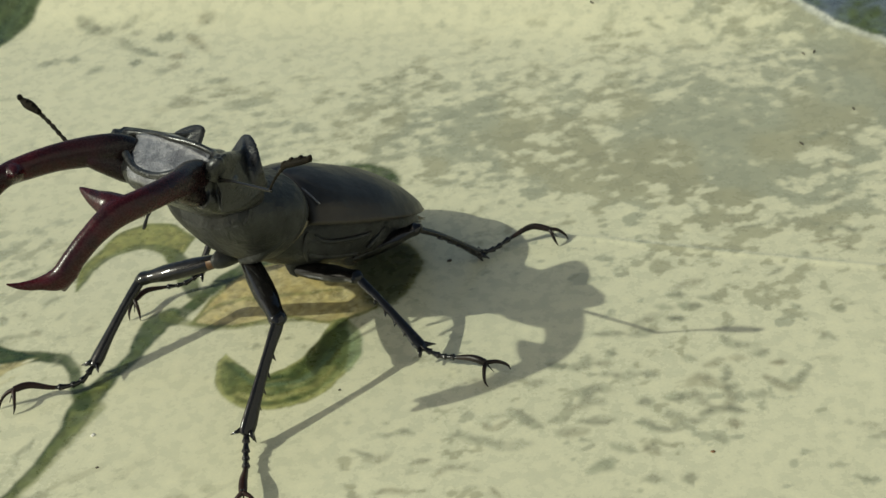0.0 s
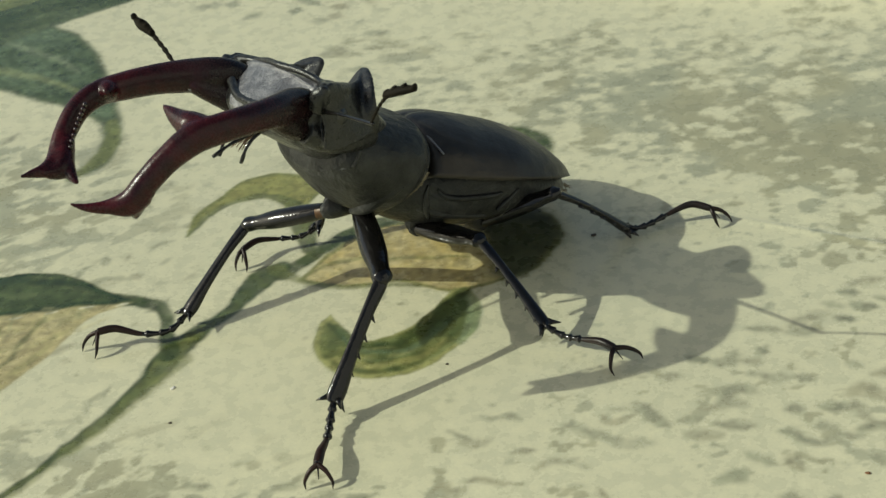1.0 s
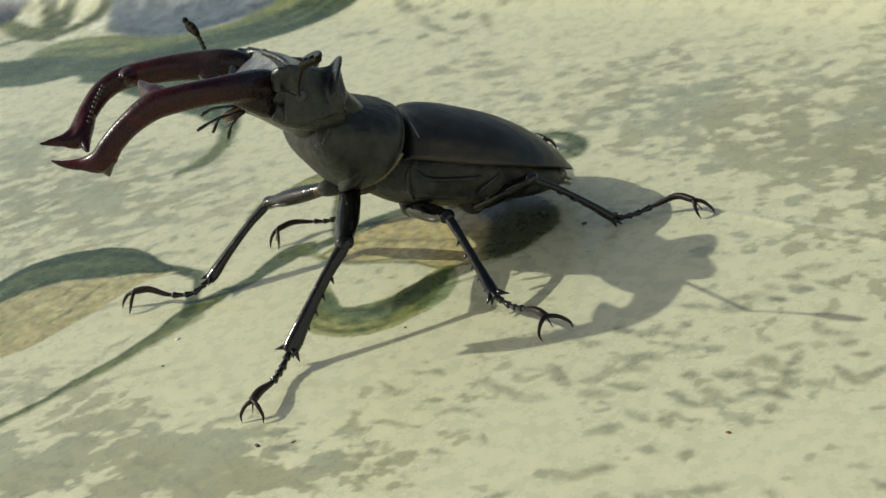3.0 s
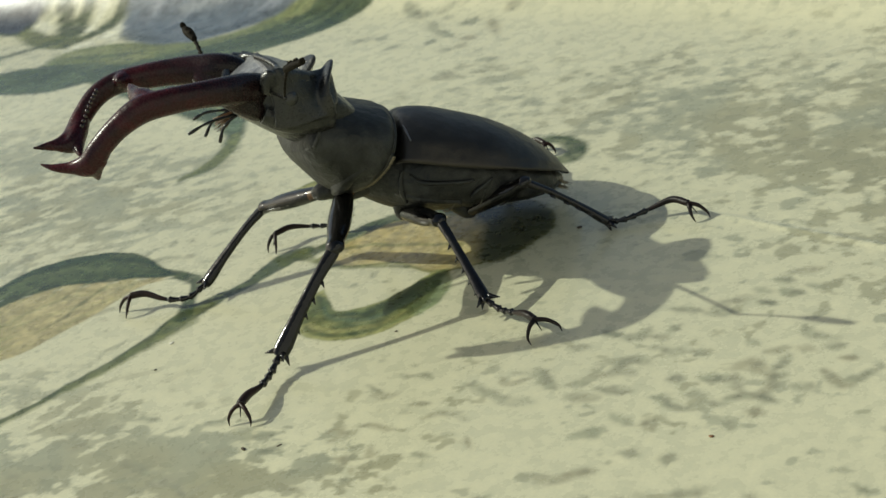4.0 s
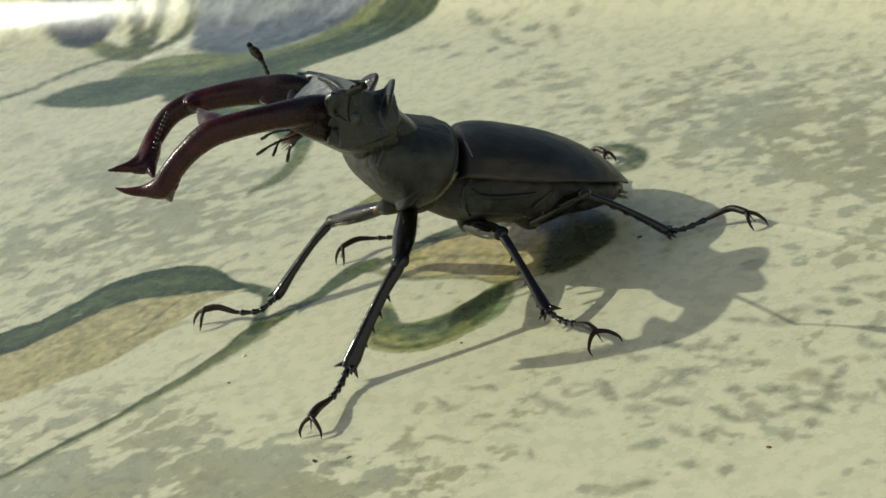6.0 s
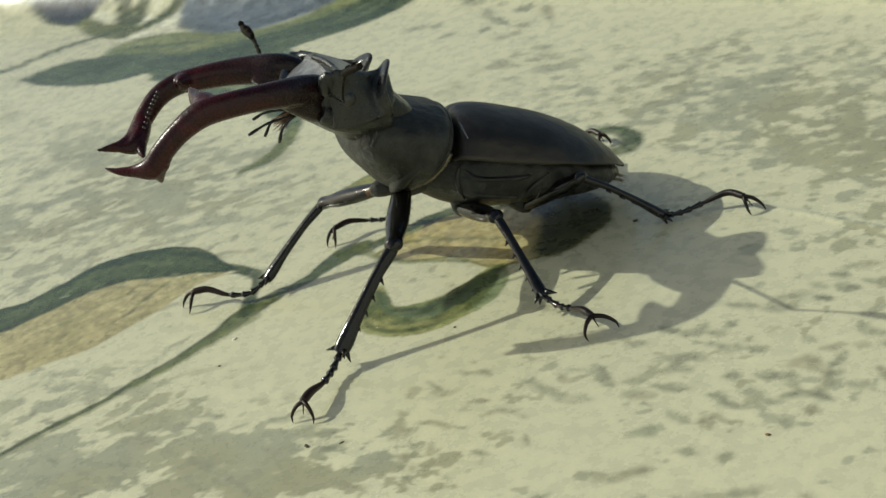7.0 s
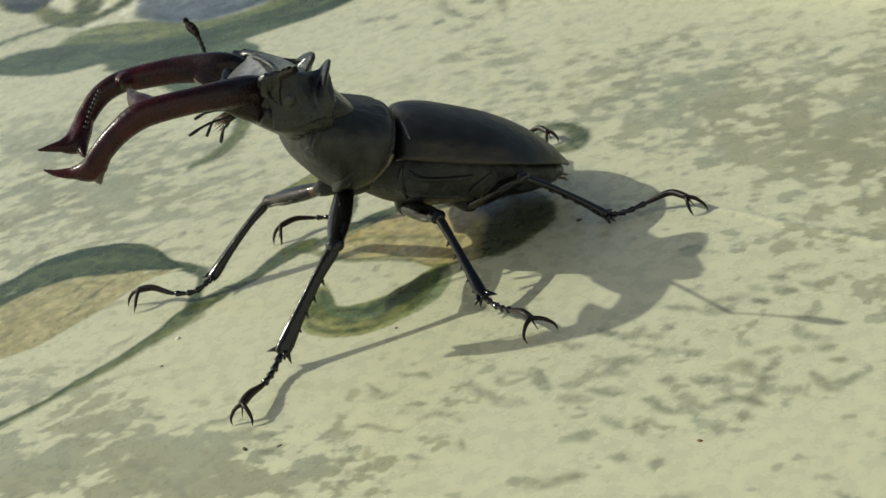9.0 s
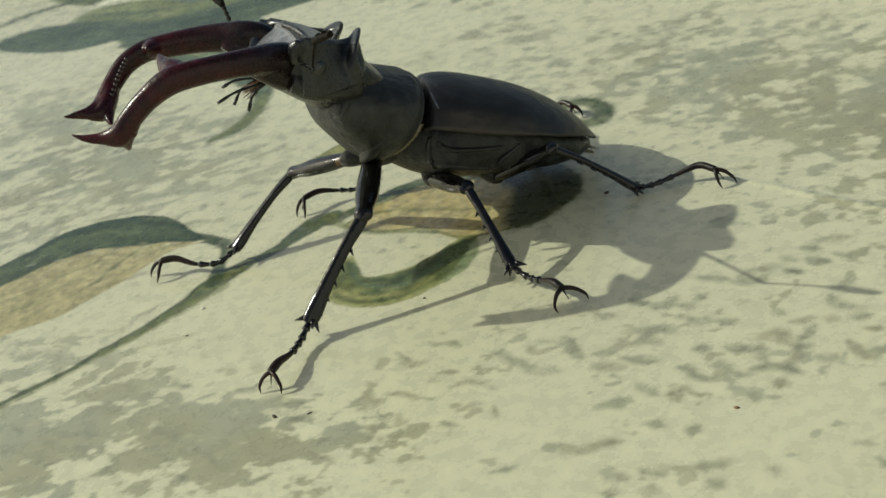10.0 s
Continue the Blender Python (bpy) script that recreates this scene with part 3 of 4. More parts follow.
    top = [(-114.5, 82), (-113.5, 88.6), (-104, 92), (-96, 92), (-82.4, 91.5), (-73.7, 97), (-69.7, 105), (-62, 118), (-36, 124)]
    p.leaf([(-68.2, 82), (-62.6, 78.7), (-57.5, 73), (-53.4, 66.5), (-49.6, 59.5), (-46.1, 52.8), (-43.9, 46.4), (-43.8, 40.9), (-47.2, 36.9)],
           [(-68.2, 82), (-92, 72), (-86.8, 69.2), (-78.4, 65.4), (-69.7, 62), (-60.8, 58), (-53.9, 55.4), (-48.6, 51.8), (-46.6, 47.9), (-45.7, 42.4), (-47.2, 36.9)],
           GREEN, (0.12, 0.16, 0.085), TEAL, 0.8)
    p.stroke([(-47.2, 37.2), (-45, 42), (-45.2, 47.5), (-47, 52)], [0.4, 1.3, 1.2, 0.8], OLIVE, None, 0.85)
    p.stroke([(-88.9, 73.1), (-80.9, 70.1), (-70, 66.7), (-60.5, 63.4), (-53, 59)], [0.5, 0.8, 0.9, 0.6, 0.3], OLIVE, (0.22, 0.25, 0.12), 0.8)
    p.stroke([(-76.5, 77.6), (-68.3, 73.5), (-61.6, 69.9), (-57.5, 66.3)], [0.3, 0.7, 0.6, 0.3], (0.20, 0.23, 0.14), None, 0.6)
    p.leaf(low, top, OLIVE, (0.115, 0.15, 0.06), None)
    p.leaf(low, rib, GREEN, TEAL, TEAL, 0.8)
    p.streaks(low, rib, ((0.03, 0.05, 0.025), (0.09, 0.12, 0.055), (0.13, 0.16, 0.08)), 36, 6, (0.5, 1.3), (0.3, 0.6))
    p.streaks(rib, top, ((0.10, 0.125, 0.05), (0.20, 0.22, 0.09), (0.055, 0.08, 0.035), (0.25, 0.26, 0.12)), 36, 7, (0.5, 1.4), (0.3, 0.6))
    p.stroke(rib, [0.3, 0.4, 0.5, 0.5, 0.4, 0.3], (0.05, 0.075, 0.035), None, 0.7)
    p.stroke([(-96, 84), (-84, 89), (-75, 95), (-67, 104)], [0.3, 0.6, 0.6, 0.3], (0.21, 0.23, 0.08), None, 0.6)
    p.leaf([(-108, 98), (-109.3, 106), (-113, 118), (-106, 130), (-80, 130), (-66, 122), (-60, 112)],
           [(-108, 98), (-98, 92), (-84, 91), (-74.5, 97), (-68, 104), (-60, 112)], BLUE, (0.17, 0.19, 0.21), None)
    p.streaks([(-108, 98), (-109.3, 106), (-106, 128), (-60, 114)], [(-108, 98), (-90, 92), (-74, 98), (-60, 112)], ((0.06, 0.075, 0.085), (0.26, 0.28, 0.31), (0.15, 0.175, 0.20)), 26, 8, (0.8, 2.2), (0.3, 0.6))
    p.stroke([(-104, 95), (-90, 93), (-78, 97), (-70, 104)], [1.2, 1.4, 1.4, 1.0], (0.05, 0.06, 0.05), BLUE, 0.6)
    p.stroke([(-94, 104), (-86, 107), (-80, 112)], [0.8, 2.2, 0.8], (0.30, 0.32, 0.33), None, 0.6, 1.2)
    # pale and dark rays of the flower
    p.leaf([(-114.9, 89.1), (-110, 91), (-103.9, 92.5)], [(-114.9, 89.1), (-111, 97), (-107.9, 100.7), (-103.9, 92.5)], WHITE, CREAM, None)
    p.stroke([(-115.8, 98.9), (-116.5, 109.8), (-120.2, 126)], [0.9, 1.6, 2.2], WHITE, CREAM)
    p.stroke([(-124.9, 106.6), (-129.9, 118.7), (-133, 130)], [0.8, 1.6, 2.0], WHITE, CREAM)
    p.stroke([(-132.8, 101.9), (-128, 100)], [1.4, 1.8], WHITE, CREAM)
    p.stroke([(-121.5, 98.1), (-131.2, 113), (-140, 128)], [2.0, 1.6, 0.9], (0.045, 0.065, 0.028), GREEN)
    p.stroke([(-118.6, 96.5), (-120.6, 108.9), (-124, 124)], [1.9, 1.7, 0.9], (0.05, 0.07, 0.03), GREEN)
    p.stroke([(-116.8, 92.4), (-110.7, 102.4), (-112.4, 110.8), (-114, 124)], [1.9, 1.6, 1.4, 0.9], (0.05, 0.07, 0.03), GREEN)
    p.leaf([(-160.4, 114), (-165, 122), (-156.6, 130), (-143, 128)], [(-160.4, 114), (-150, 114), (-140, 118), (-143, 128)], (0.035, 0.042, 0.05), BLUE, GREEN, 1.0)
    p.leaf([(-152.5, 103.5), (-157, 108.5), (-151, 112.4), (-140, 112.2), (-131.5, 107)], [(-152.5, 103.5), (-143, 99.2), (-135, 98.8), (-131.5, 107)], (0.05, 0.062, 0.078), (0.03, 0.036, 0.045), GREEN, 1.0)
    p.stroke([(-150, 108.5), (-144, 107), (-137, 107.5)], [0.4, 1.2, 0.5], (0.22, 0.25, 0.29), None, 0.5, 1.0)
    p.stroke([(-134, 99.5), (-127, 95.5), (-119, 93.5), (-115.5, 94.5)], [1.8, 2.6, 3.0, 1.6], GREEN, OLIVE)
    # thin stalk and its small leaf
    p.stroke([(-172, 60), (-150, 69), (-140.2, 74.9), (-134.7, 79.6), (-129.8, 87), (-124.2, 91.7), (-120, 95.3)], [1.3, 1.4, 1.3, 1.1, 1.0, 1.0, 1.2], (0.065, 0.085, 0.035), GREEN)
    p.leaf([(-128.5, 72.8), (-123.9, 78.5), (-117.1, 81.5), (-106.6, 80.4), (-92.8, 76)], [(-128.5, 72.8), (-120.8, 70.4), (-111.8, 69.6), (-101.9, 70.2), (-92.8, 76)], (0.085, 0.115, 0.05), GREEN, (0.03, 0.05, 0.02), 0.6)
    # dark blue petal past the fold and a green tip
    p.leaf([(73, 104), (77, 92), (82, 84), (90, 77), (100, 72), (118, 72)], [(73, 104), (88, 116), (110, 110), (124, 92), (118, 72)], BLUE, TEAL, WHITE, 0.9)
    p.leaf([(1, 104), (6, 106), (13, 108)], [(1, 104), (7, 110), (13, 108)], GREEN, OLIVE, None)
    # small green tendril behind the beetle
    p.stroke([(8.0, 47.6), (9.6, 49.8), (12.4, 49.6), (14.6, 47.4), (14.8, 44.6), (12.4, 43.6)], [1.0, 1.2, 1.4, 1.7, 1.6, 1.0], (0.10, 0.125, 0.04), GREEN, 0.95, 0.7)


def cloth_height(x, y):
    """The lie of the cloth (mm): a raised roll along the far side, a thin fold line and a slight unevenness."""
    crest = np.interp(x, [-400, -180, -100, -50, 0, 50, 90, 400], [118, 114, 113, 112, 105, 94, 86, 60])
    high = np.interp(x, [-400, -200, -120, -60, 0, 60, 120, 400], [9, 9, 8, 5.5, 3.6, 3.0, 2.6, 2])
    d = y - crest
    roll = high * np.where(d < 0, np.exp(-(d / 7.5) ** 2), np.exp(-(d / 6.0) ** 2))
    line = 30.2 - (x - 40.3) * 0.31 + 0.0009 * (x - 40.3) ** 2
    roll = roll - 0.9 * step(x, -5, 20) * np.exp(-((d - 1.0) / 0.8) ** 2)
    fold = 0.16 * np.exp(-((y - line) / 0.55) ** 2) * step(x, 36, 46)
    wave = (fractal(x, y, 60.0, 95, 2) - 0.5) * 1.2 * step(np.hypot(x - 5, (y - 8) * 1.1), 45, 120)
    return roll + fold + wave


def tablecloth():
    def lines(lo, hi, a, b, fine, coarse):
        inner = np.arange(a, b + 1e-6, fine)
        out, s, v = [], coarse, b
        while v < hi:
            v += s
            out.append(min(v, hi))
            s *= 1.03
        left, s, v = [], coarse, a
        while v > lo:
            v -= s
            left.append(max(v, lo))
            s *= 1.03
        return np.array(left[::-1] + list(inner) + out)
    xs = lines(-620, 620, -72, 76, 0.24, 0.26)
    ys = lines(-330, 420, -36, 96, 0.24, 0.26)
    gx, gy = (g.ravel() for g in np.meshgrid(xs, ys))
    p = Painter(gx, gy)
    ground_print(p)
    dabs_print(p)
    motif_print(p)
    nx, ny = len(xs), len(ys)
    z = cloth_height(gx, gy)
    co = np.stack([gx, gy, z], 1) * MM
    i = (np.arange(ny - 1)[:, None] * nx + np.arange(nx - 1)[None]).ravel()
    quads = np.stack([i, i + 1, i + nx + 1, i + nx], 1).astype(np.int32)
    me = bpy.data.meshes.new("tablecloth")
    me.vertices.add(len(co))
    me.vertices.foreach_set("co", co.astype(np.float32).ravel())
    me.loops.add(quads.size)
    me.loops.foreach_set("vertex_index", quads.ravel())
    me.polygons.add(len(quads))
    me.polygons.foreach_set("loop_start", np.arange(0, quads.size, 4, dtype=np.int32))
    me.polygons.foreach_set("use_smooth", np.ones(len(quads), bool))
    me.update(calc_edges=True)
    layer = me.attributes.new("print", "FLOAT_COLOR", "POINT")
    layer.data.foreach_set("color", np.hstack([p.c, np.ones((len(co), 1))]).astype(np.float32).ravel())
    me.materials.append(oilcloth())
    ob = new("tablecloth", me)
    return tagged(ob, "cream glossy oilcloth tablecloth printed with green leaves", "tablecloth", kind="structure")


tablecloth()


def simple(name, colour, rough, scale):
    m, t, b = material(name)
    n = noise_at(t, scale, 6.0)
    t.links.new(ramp(t, n.outputs[0], [(0.3, tuple(c * 0.7 for c in colour)), (0.7, colour)]), b.inputs["Base Color"])
    b.inputs["Roughness"].default_value = rough
    bump(t, b, [(n.outputs[0], 0.3, 0.002)])
    return m


def block(name, lo, hi, mat, bevel=0.004):
    bm = bmesh.new()
    bmesh.ops.create_cube(bm, size=1.0)
    for v in bm.verts:
        v.co = Vector([lo[k] + (v.co[k] + 0.5) * (hi[k] - lo[k]) for k in range(3)])
    bmesh.ops.bevel(bm, geom=bm.edges[:], offset=bevel, segments=2, affect="EDGES")
    return part(name, bm, mat, None)


wood = simple("table wood", (0.2, 0.12, 0.06), 0.5, 40.0)
table = tagged(block("table_top", (-0.61, -0.32, -0.032), (0.61, 0.41, -0.0021), wood), "plain wooden table top under the oilcloth", "table", kind="structure")
for x in (-0.57, 0.51):
    for y in (-0.28, 0.31):
        block("table_leg", (x, y, -0.75), (x + 0.06, y + 0.06, -0.031), wood).parent = table
bm = bmesh.new()
bmesh.ops.create_grid(bm, x_segments=2, y_segments=2, size=60.0)
for v in bm.verts:
    v.co.z = -0.75
tagged(part("ground", bm, simple("grey paving", (0.22, 0.21, 0.19), 0.8, 6.0), None), "plain grey ground below the table", "ground", kind="structure")


# unseen pale wall, added to throw sunlight back onto the beetle's near side
wall = block("wall_bounce", (-4.5, -0.15, -0.75), (4.5, 0.15, 5.6), simple("pale lime render", (0.70, 0.70, 0.67), 0.9, 9.0), 0.02)
wall.matrix_world = pose(3.4, -2.6, 0.0, 0, 0, 53)
tagged(wall, "plain pale wall out of view, added to bounce light onto the beetle", "wall", kind="structure")


# ---- stag beetle ----
beetle = tagged(new("stag_beetle"), "large black stag beetle with long dark red mandibles standing reared up", "beetle")
LAT = Vector((0.745, -0.655, 0.12)).normalized()       # towards the beetle's left side
HEAD_F = Vector((-0.657, -0.752, 0.028))
HEAD_F = (HEAD_F - LAT * HEAD_F.dot(LAT)).normalized()
HEAD_U = HEAD_F.cross(LAT).normalized()
HEAD_U = HEAD_U if HEAD_U.z > 0 else -HEAD_U
HEAD_O = Vector((-0.7, 18.0, 27.4))
darken_root(JAW, HEAD_F, (HEAD_O.dot(HEAD_F) + 8.5) * MM, (HEAD_O.dot(HEAD_F) + 22.0) * MM)


def H(s, l, h):
    """A place on the head (mm): aside to its left, forward, up."""
    return HEAD_O + LAT * s + HEAD_F * l + HEAD_U * h


def path(points, place):
    return [(*place(*q[:3]), q[3]) for q in points]


def build_abdomen():
    rear = Vector((19.6, 34.2, 3.4))
    f = (Vector((3.0, 21.5, 12.6)) - rear).normalized()
    side = (LAT - f * LAT.dot(f)).normalized()
    up = f.cross(side)
    up = up if up.z > 0 else -up
    bm = bmesh.new()
    loft(bm, [(0.6, -0.9, 1.0, 0.6, 0.6, 2), (3, -0.9, 4.8, 2.2, 1.8, 2.1), (7, -0.8, 7.6, 4.0, 3.2, 2.2), (13, -0.6, 9.0, 5.0, 4.5, 2.3),
              (19, -0.6, 9.0, 5.2, 5.9, 2.3), (23, -0.8, 7.2, 4.6, 5.6, 2.2), (25.6, -0.8, 6.2, 4.2, 5.0, 2.1), (28.5, -0.6, 5.2, 3.6, 4.2, 2)], (f, side, up), rear, 30, 6)
    body = part("abdomen", bm, CHITIN, beetle)
    for k in range(4):
        # soft rims of the belly plates
        bm = bmesh.new()
        y = 6.0 + 3.4 * k
        w, d = np.interp(y, [3, 7, 13, 19], [4.8, 7.6, 9.0, 9.0]), np.interp(y, [3, 7, 13, 19], [1.9, 3.5, 5.1, 6.3])
        tube(bm, [(*(rear + f * (y + 0.5 * math.sin(a)) + side * (w * math.cos(a)) + up * (-0.55 + d * math.sin(a))), 0.17)
                  for a in (-math.pi * (0.06 + 0.88 * i / 12) for i in range(13))], 2, 6)
        part("belly_plate", bm, CHITIN, body)
    # plates of the hind breast below the wing case, each bulging between its seams
    for y, long, drop, tall in ((21.6, 3.0, 2.4, 2.1), (18.4, 2.9, 2.8, 2.3), (15.0, 3.2, 2.6, 2.0), (11.4, 3.0, 1.8, 1.6), (8.0, 2.8, 1.2, 1.2)):
        w, d = np.interp(y, [3, 7, 13, 19, 23], [4.8, 7.6, 9.0, 9.0, 7.2]), np.interp(y, [3, 7, 13, 19, 23], [1.8, 3.4, 5.0, 6.2, 5.6])
        ang = [-math.asin(min(0.95, (drop + tall * k) / (d + 0.6))) for k in (-0.75, -0.3, 0.3, 0.9)]
        bm = bmesh.new()
        tube(bm, [(*(rear + f * (y - 0.5 * k) + side * ((w - 0.55) * math.cos(a)) + up * (-0.6 + (d - 0.4) * math.sin(a))), long * r)
                  for k, (a, r) in enumerate(zip(ang, (0.25, 0.42, 0.44, 0.2)))], 4, 14, 0.5, tuple(side))
        part("breast_plate", bm, CHITIN, body)
    rows = spline([(0.0, 0.2, 1.0, 0.25), (1.2, 0.55, 3.0, 0.8), (3, 0.75, 5.3, 1.95), (7, 0.7, 8.3, 4.0), (12, 0.45, 9.9, 5.65),
                   (18, 0.1, 10.2, 6.6), (20.6, 0.1, 10.0, 6.6), (22.3, 0.0, 9.5, 6.4), (23.4, -0.1, 8.8, 6.0), (24.0, -0.5, 7.6, 5.4)], 5)
    for sgn in (1, -1):
        bm = bmesh.new()
        rings = []
        for y, h, w, t in rows:
            w *= 1.0 if sgn > 0 else 0.9
            h -= 0.0 if sgn > 0 else 0.4
            ring = []
            for k in range(19):
                a = math.radians(90 - 83 * k / 18)
                x = abs(math.cos(a)) ** 0.92 * w * (1 if a > -0.01 else 0.995)
                z = math.copysign(abs(math.sin(a)) ** 0.95, math.sin(a)) * t
                if k == 0:
                    x, z = 0.06, z - 0.25
                elif k == 1:
                    z -= 0.02
                if k >= 17:
                    x += 0.22                       # raised outer rim
                ring.append((rear + f * y + side * (sgn * max(x, 0.06)) + up * (h + z)) * MM)
            rings.append(ring if sgn > 0 else ring[::-1])
        skin(bm, rings, closed=False)
        ob = part("elytron", bm, ELYTRON, beetle, "smooth satin blackish brown wing case")
        s = ob.modifiers.new("thick", "SOLIDIFY")
        s.thickness, s.offset = 0.35 * MM, -1
        if sgn > 0:
            # sharp front edge at the shoulder, its shine painted as pale grey
            bm = bmesh.new()
            tube(bm, [(5.7, 20.7, 18.0, 0.1), (7.6, 18.6, 17.85, 0.15), (9.6, 16.4, 17.15, 0.11)], 4, 8)
            part("shoulder_edge", bm, GLINT, ob, "narrow shoulder edge with its shine painted pale")
    # tawny hairs at the hind end
    rnd = random.Random(12)
    bm = bmesh.new()
    for i in range(80):
        a = rnd.uniform(-math.pi, 0.2)
        base = rear + f * rnd.uniform(0.6, 2.6) + side * (2.6 * math.cos(a)) + up * (-0.7 + 1.1 * math.sin(a))
        tip = base - f * rnd.uniform(0.5, 1.3) + side * rnd.uniform(-0.5, 0.5) + up * rnd.uniform(-0.7, 0.1)
        tube(bm, [(*base, 0.06), (*tip, 0.02)], 1, 4)
    part("tail_hair", bm, HAIR, body, "sparse tawny hairs")
    # scutellum between the wing cases
    bm = bmesh.new()
    loft(bm, [(20.5, 5.9, 0.2, 0.4, 0.5, 2), (22.5, 5.5, 1.4, 0.5, 0.6, 2), (24.6, 4.2, 2.2, 0.5, 0.6, 2)], (f, side, up), rear, 14, 3)
    part("scutellum", bm, CHITIN, beetle)


def hind(a):
    """How far the pronotum's hind edge is drawn forward above and below."""
    s = math.sin(a)
    return 3.2 + 0.95 * (-0.5 * s * s if s > 0 else 1.9 * abs(s) ** 1.3)


def build_pronotum():
    rear, front = Vector((3.8, 21.2, 14.2)), Vector((-3.6, 12.8, 21.2))
    f = (front - rear).normalized()
    side = (LAT - f * LAT.dot(f)).normalized()
    up = f.cross(side)
    up = up if up.z > 0 else -up
    bm = bmesh.new()
    loft(bm, [(2.8, 0.0, 6.4, 3.2, 5.4, 2.2, 0.95), (3.3, 0.0, 7.7, 4.1, 6.4, 2.2, 0.95), (4.1, 0.0, 8.4, 4.6, 6.9, 2.25, 0.8), (5.4, 0.0, 8.7, 4.5, 7.0, 2.3, 0.5),
              (8, -0.1, 8.6, 4.4, 6.5, 2.3, 0.3), (11, -0.2, 8.1, 4.1, 5.1, 2.3, 0), (12.8, -0.2, 7.5, 3.8, 4.0, 2.2, 0), (13.8, -0.2, 6.4, 3.0, 3.0, 2, 0)],
         (f, side, up), rear, 36, 6)
    ob = part("pronotum", bm, CHITIN, beetle)
    # smooth raised rims behind and in front
    for y, w, hu, hd, r in ((0.1, 7.7, 4.15, 6.4, 0.3), (12.9, 7.45, 3.75, 4.0, 0.28)):
        bm = bmesh.new()
        tube(bm, [(*(rear + f * (y + (hind(a) if y < 1 else 0)) + side * (w * math.cos(a)) + up * ((hu if math.sin(a) > 0 else hd) * math.sin(a))), r)
                  for a in ((2 * math.pi if y < 1 else 1.2 * math.pi) * i / 26 - (0 if y < 1 else 0.1 * math.pi) for i in range(27))], 2, 7)
        part("rim", bm, CHITIN, ob)
    # golden hair fringe round the lower hind edge
    bm = bmesh.new()
    rnd = random.Random(4)
    for i in range(700):
        a = -math.pi * (0.02 + 0.96 * i / 699)
        base = rear + f * (hind(a)) + side * (7.85 * math.cos(a)) + up * ((4.25 if math.sin(a) > 0 else 6.55) * math.sin(a))
        tip = base - f * rnd.uniform(0.25, 0.5) + side * rnd.uniform(-0.1, 0.1) + up * rnd.uniform(-0.1, 0.1)
        tube(bm, [(*base, 0.05), (*tip, 0.02)], 1, 4)
    tube(bm, [(*(rear + f * (hind(a) - 0.1) + side * (7.8 * math.cos(a)) + up * ((4.2 if math.sin(a) > 0 else 6.5) * math.sin(a))), 0.13)
              for a in (-math.pi * (0.03 + 0.94 * i / 24) for i in range(25))], 2, 6)
    part("hair_fringe", bm, HAIR, ob, "fringe of short pale golden hair")


def build_seams():
    """Raised seams and folds of the breast, neck and flank."""
    for name, points in (
            ("leg_socket_ridge", [(-0.6, 12.3, 12.2, 0.4), (1.6, 10.9, 13.9, 1.0), (4.1, 10.5, 15.6, 0.8), (6.0, 11.2, 16.4, 0.4)]),
            ("breast_fold", [(8.5, 15.9, 12.8, 0.15), (9.5, 15.8, 11.9, 0.3), (11.4, 16.5, 11.3, 0.35), (14.2, 18.2, 10.6, 0.3), (15.1, 19.3, 10.3, 0.15)]),
            ("breast_fold", [(14.4, 18.8, 8.2, 0.2), (15.1, 19.2, 8.8, 0.3), (15.9, 20.0, 9.2, 0.3), (16.7, 21.0, 9.7, 0.15)]),
            ("breast_fold", [(7.6, 15.9, 13.4, 0.2), (7.2, 15.4, 12.1, 0.35), (7.1, 15.3, 10.5, 0.35), (7.1, 15.7, 9.0, 0.2)]),
            ("neck_fold", [(-2.4, 9.8, 19.2, 0.5), (0.7, 8.4, 20.2, 0.45), (2.4, 8.6, 21.1, 0.4), (3.2, 9.6, 22.0, 0.3)]),
            ("flank_fold", [(6.5, 16.0, 13.3, 0.3), (8.4, 16.1, 11.8, 0.5), (10.4, 16.6, 11.2, 0.5), (13.0, 18.1, 10.6, 0.45), (15.1, 19.9, 9.9, 0.4), (16.5, 21.2, 8.5, 0.3)]),
            ("flank_fold", [(5.9, 15.7, 10.6, 0.5), (8.2, 16.2, 9.6, 0.7), (10.4, 17.0, 8.8, 0.6), (13.0, 18.6, 7.6, 0.3)])):
        bm = bmesh.new()
        tube(bm, points, 6, 12)
        part(name, bm, CHITIN, beetle)


def build_membrane():
    """Tawny skin of the waist showing behind the pronotum's lower edge."""
    bm = bmesh.new()
    tube(bm, [(4.6, 16.8, 11.6, 0.5), (4.2, 17.4, 10.2, 0.8), (3.4, 18.0, 9.2, 0.9), (2.6, 18.8, 8.8, 0.5)], 4, 10)
    part("waist_membrane", bm, AMBER, beetle, "tawny soft waist skin")


def plate(bm, top, foot, thin, thick, n=5):
    """A tapering plate from a top line down to a foot line (mm)."""
    t, g = spline(top, n), spline(foot, n)
    rings = []
    for i in range(len(t)):
        a, b = Vector(t[i]), Vector(g[i])
        along = Vector(t[min(i + 1, len(t) - 1)] - t[max(i - 1, 0)])
        across = along.cross(b - a).normalized()
        ring = []
        for u, w in ((0.0, 0.55), (0.12, 1.0), (0.5, 0.5), (1.0, 0.0)):
            half = 0.5 * (thin * (w if u == 0 else 1.0) * (1 - u) + thick * u)
            ring.append((a.lerp(b, u), across * half))
        rings.append([(p + d) * MM for p, d in ring] + [(p - d) * MM for p, d in ring[::-1]])
    skin(bm, rings)


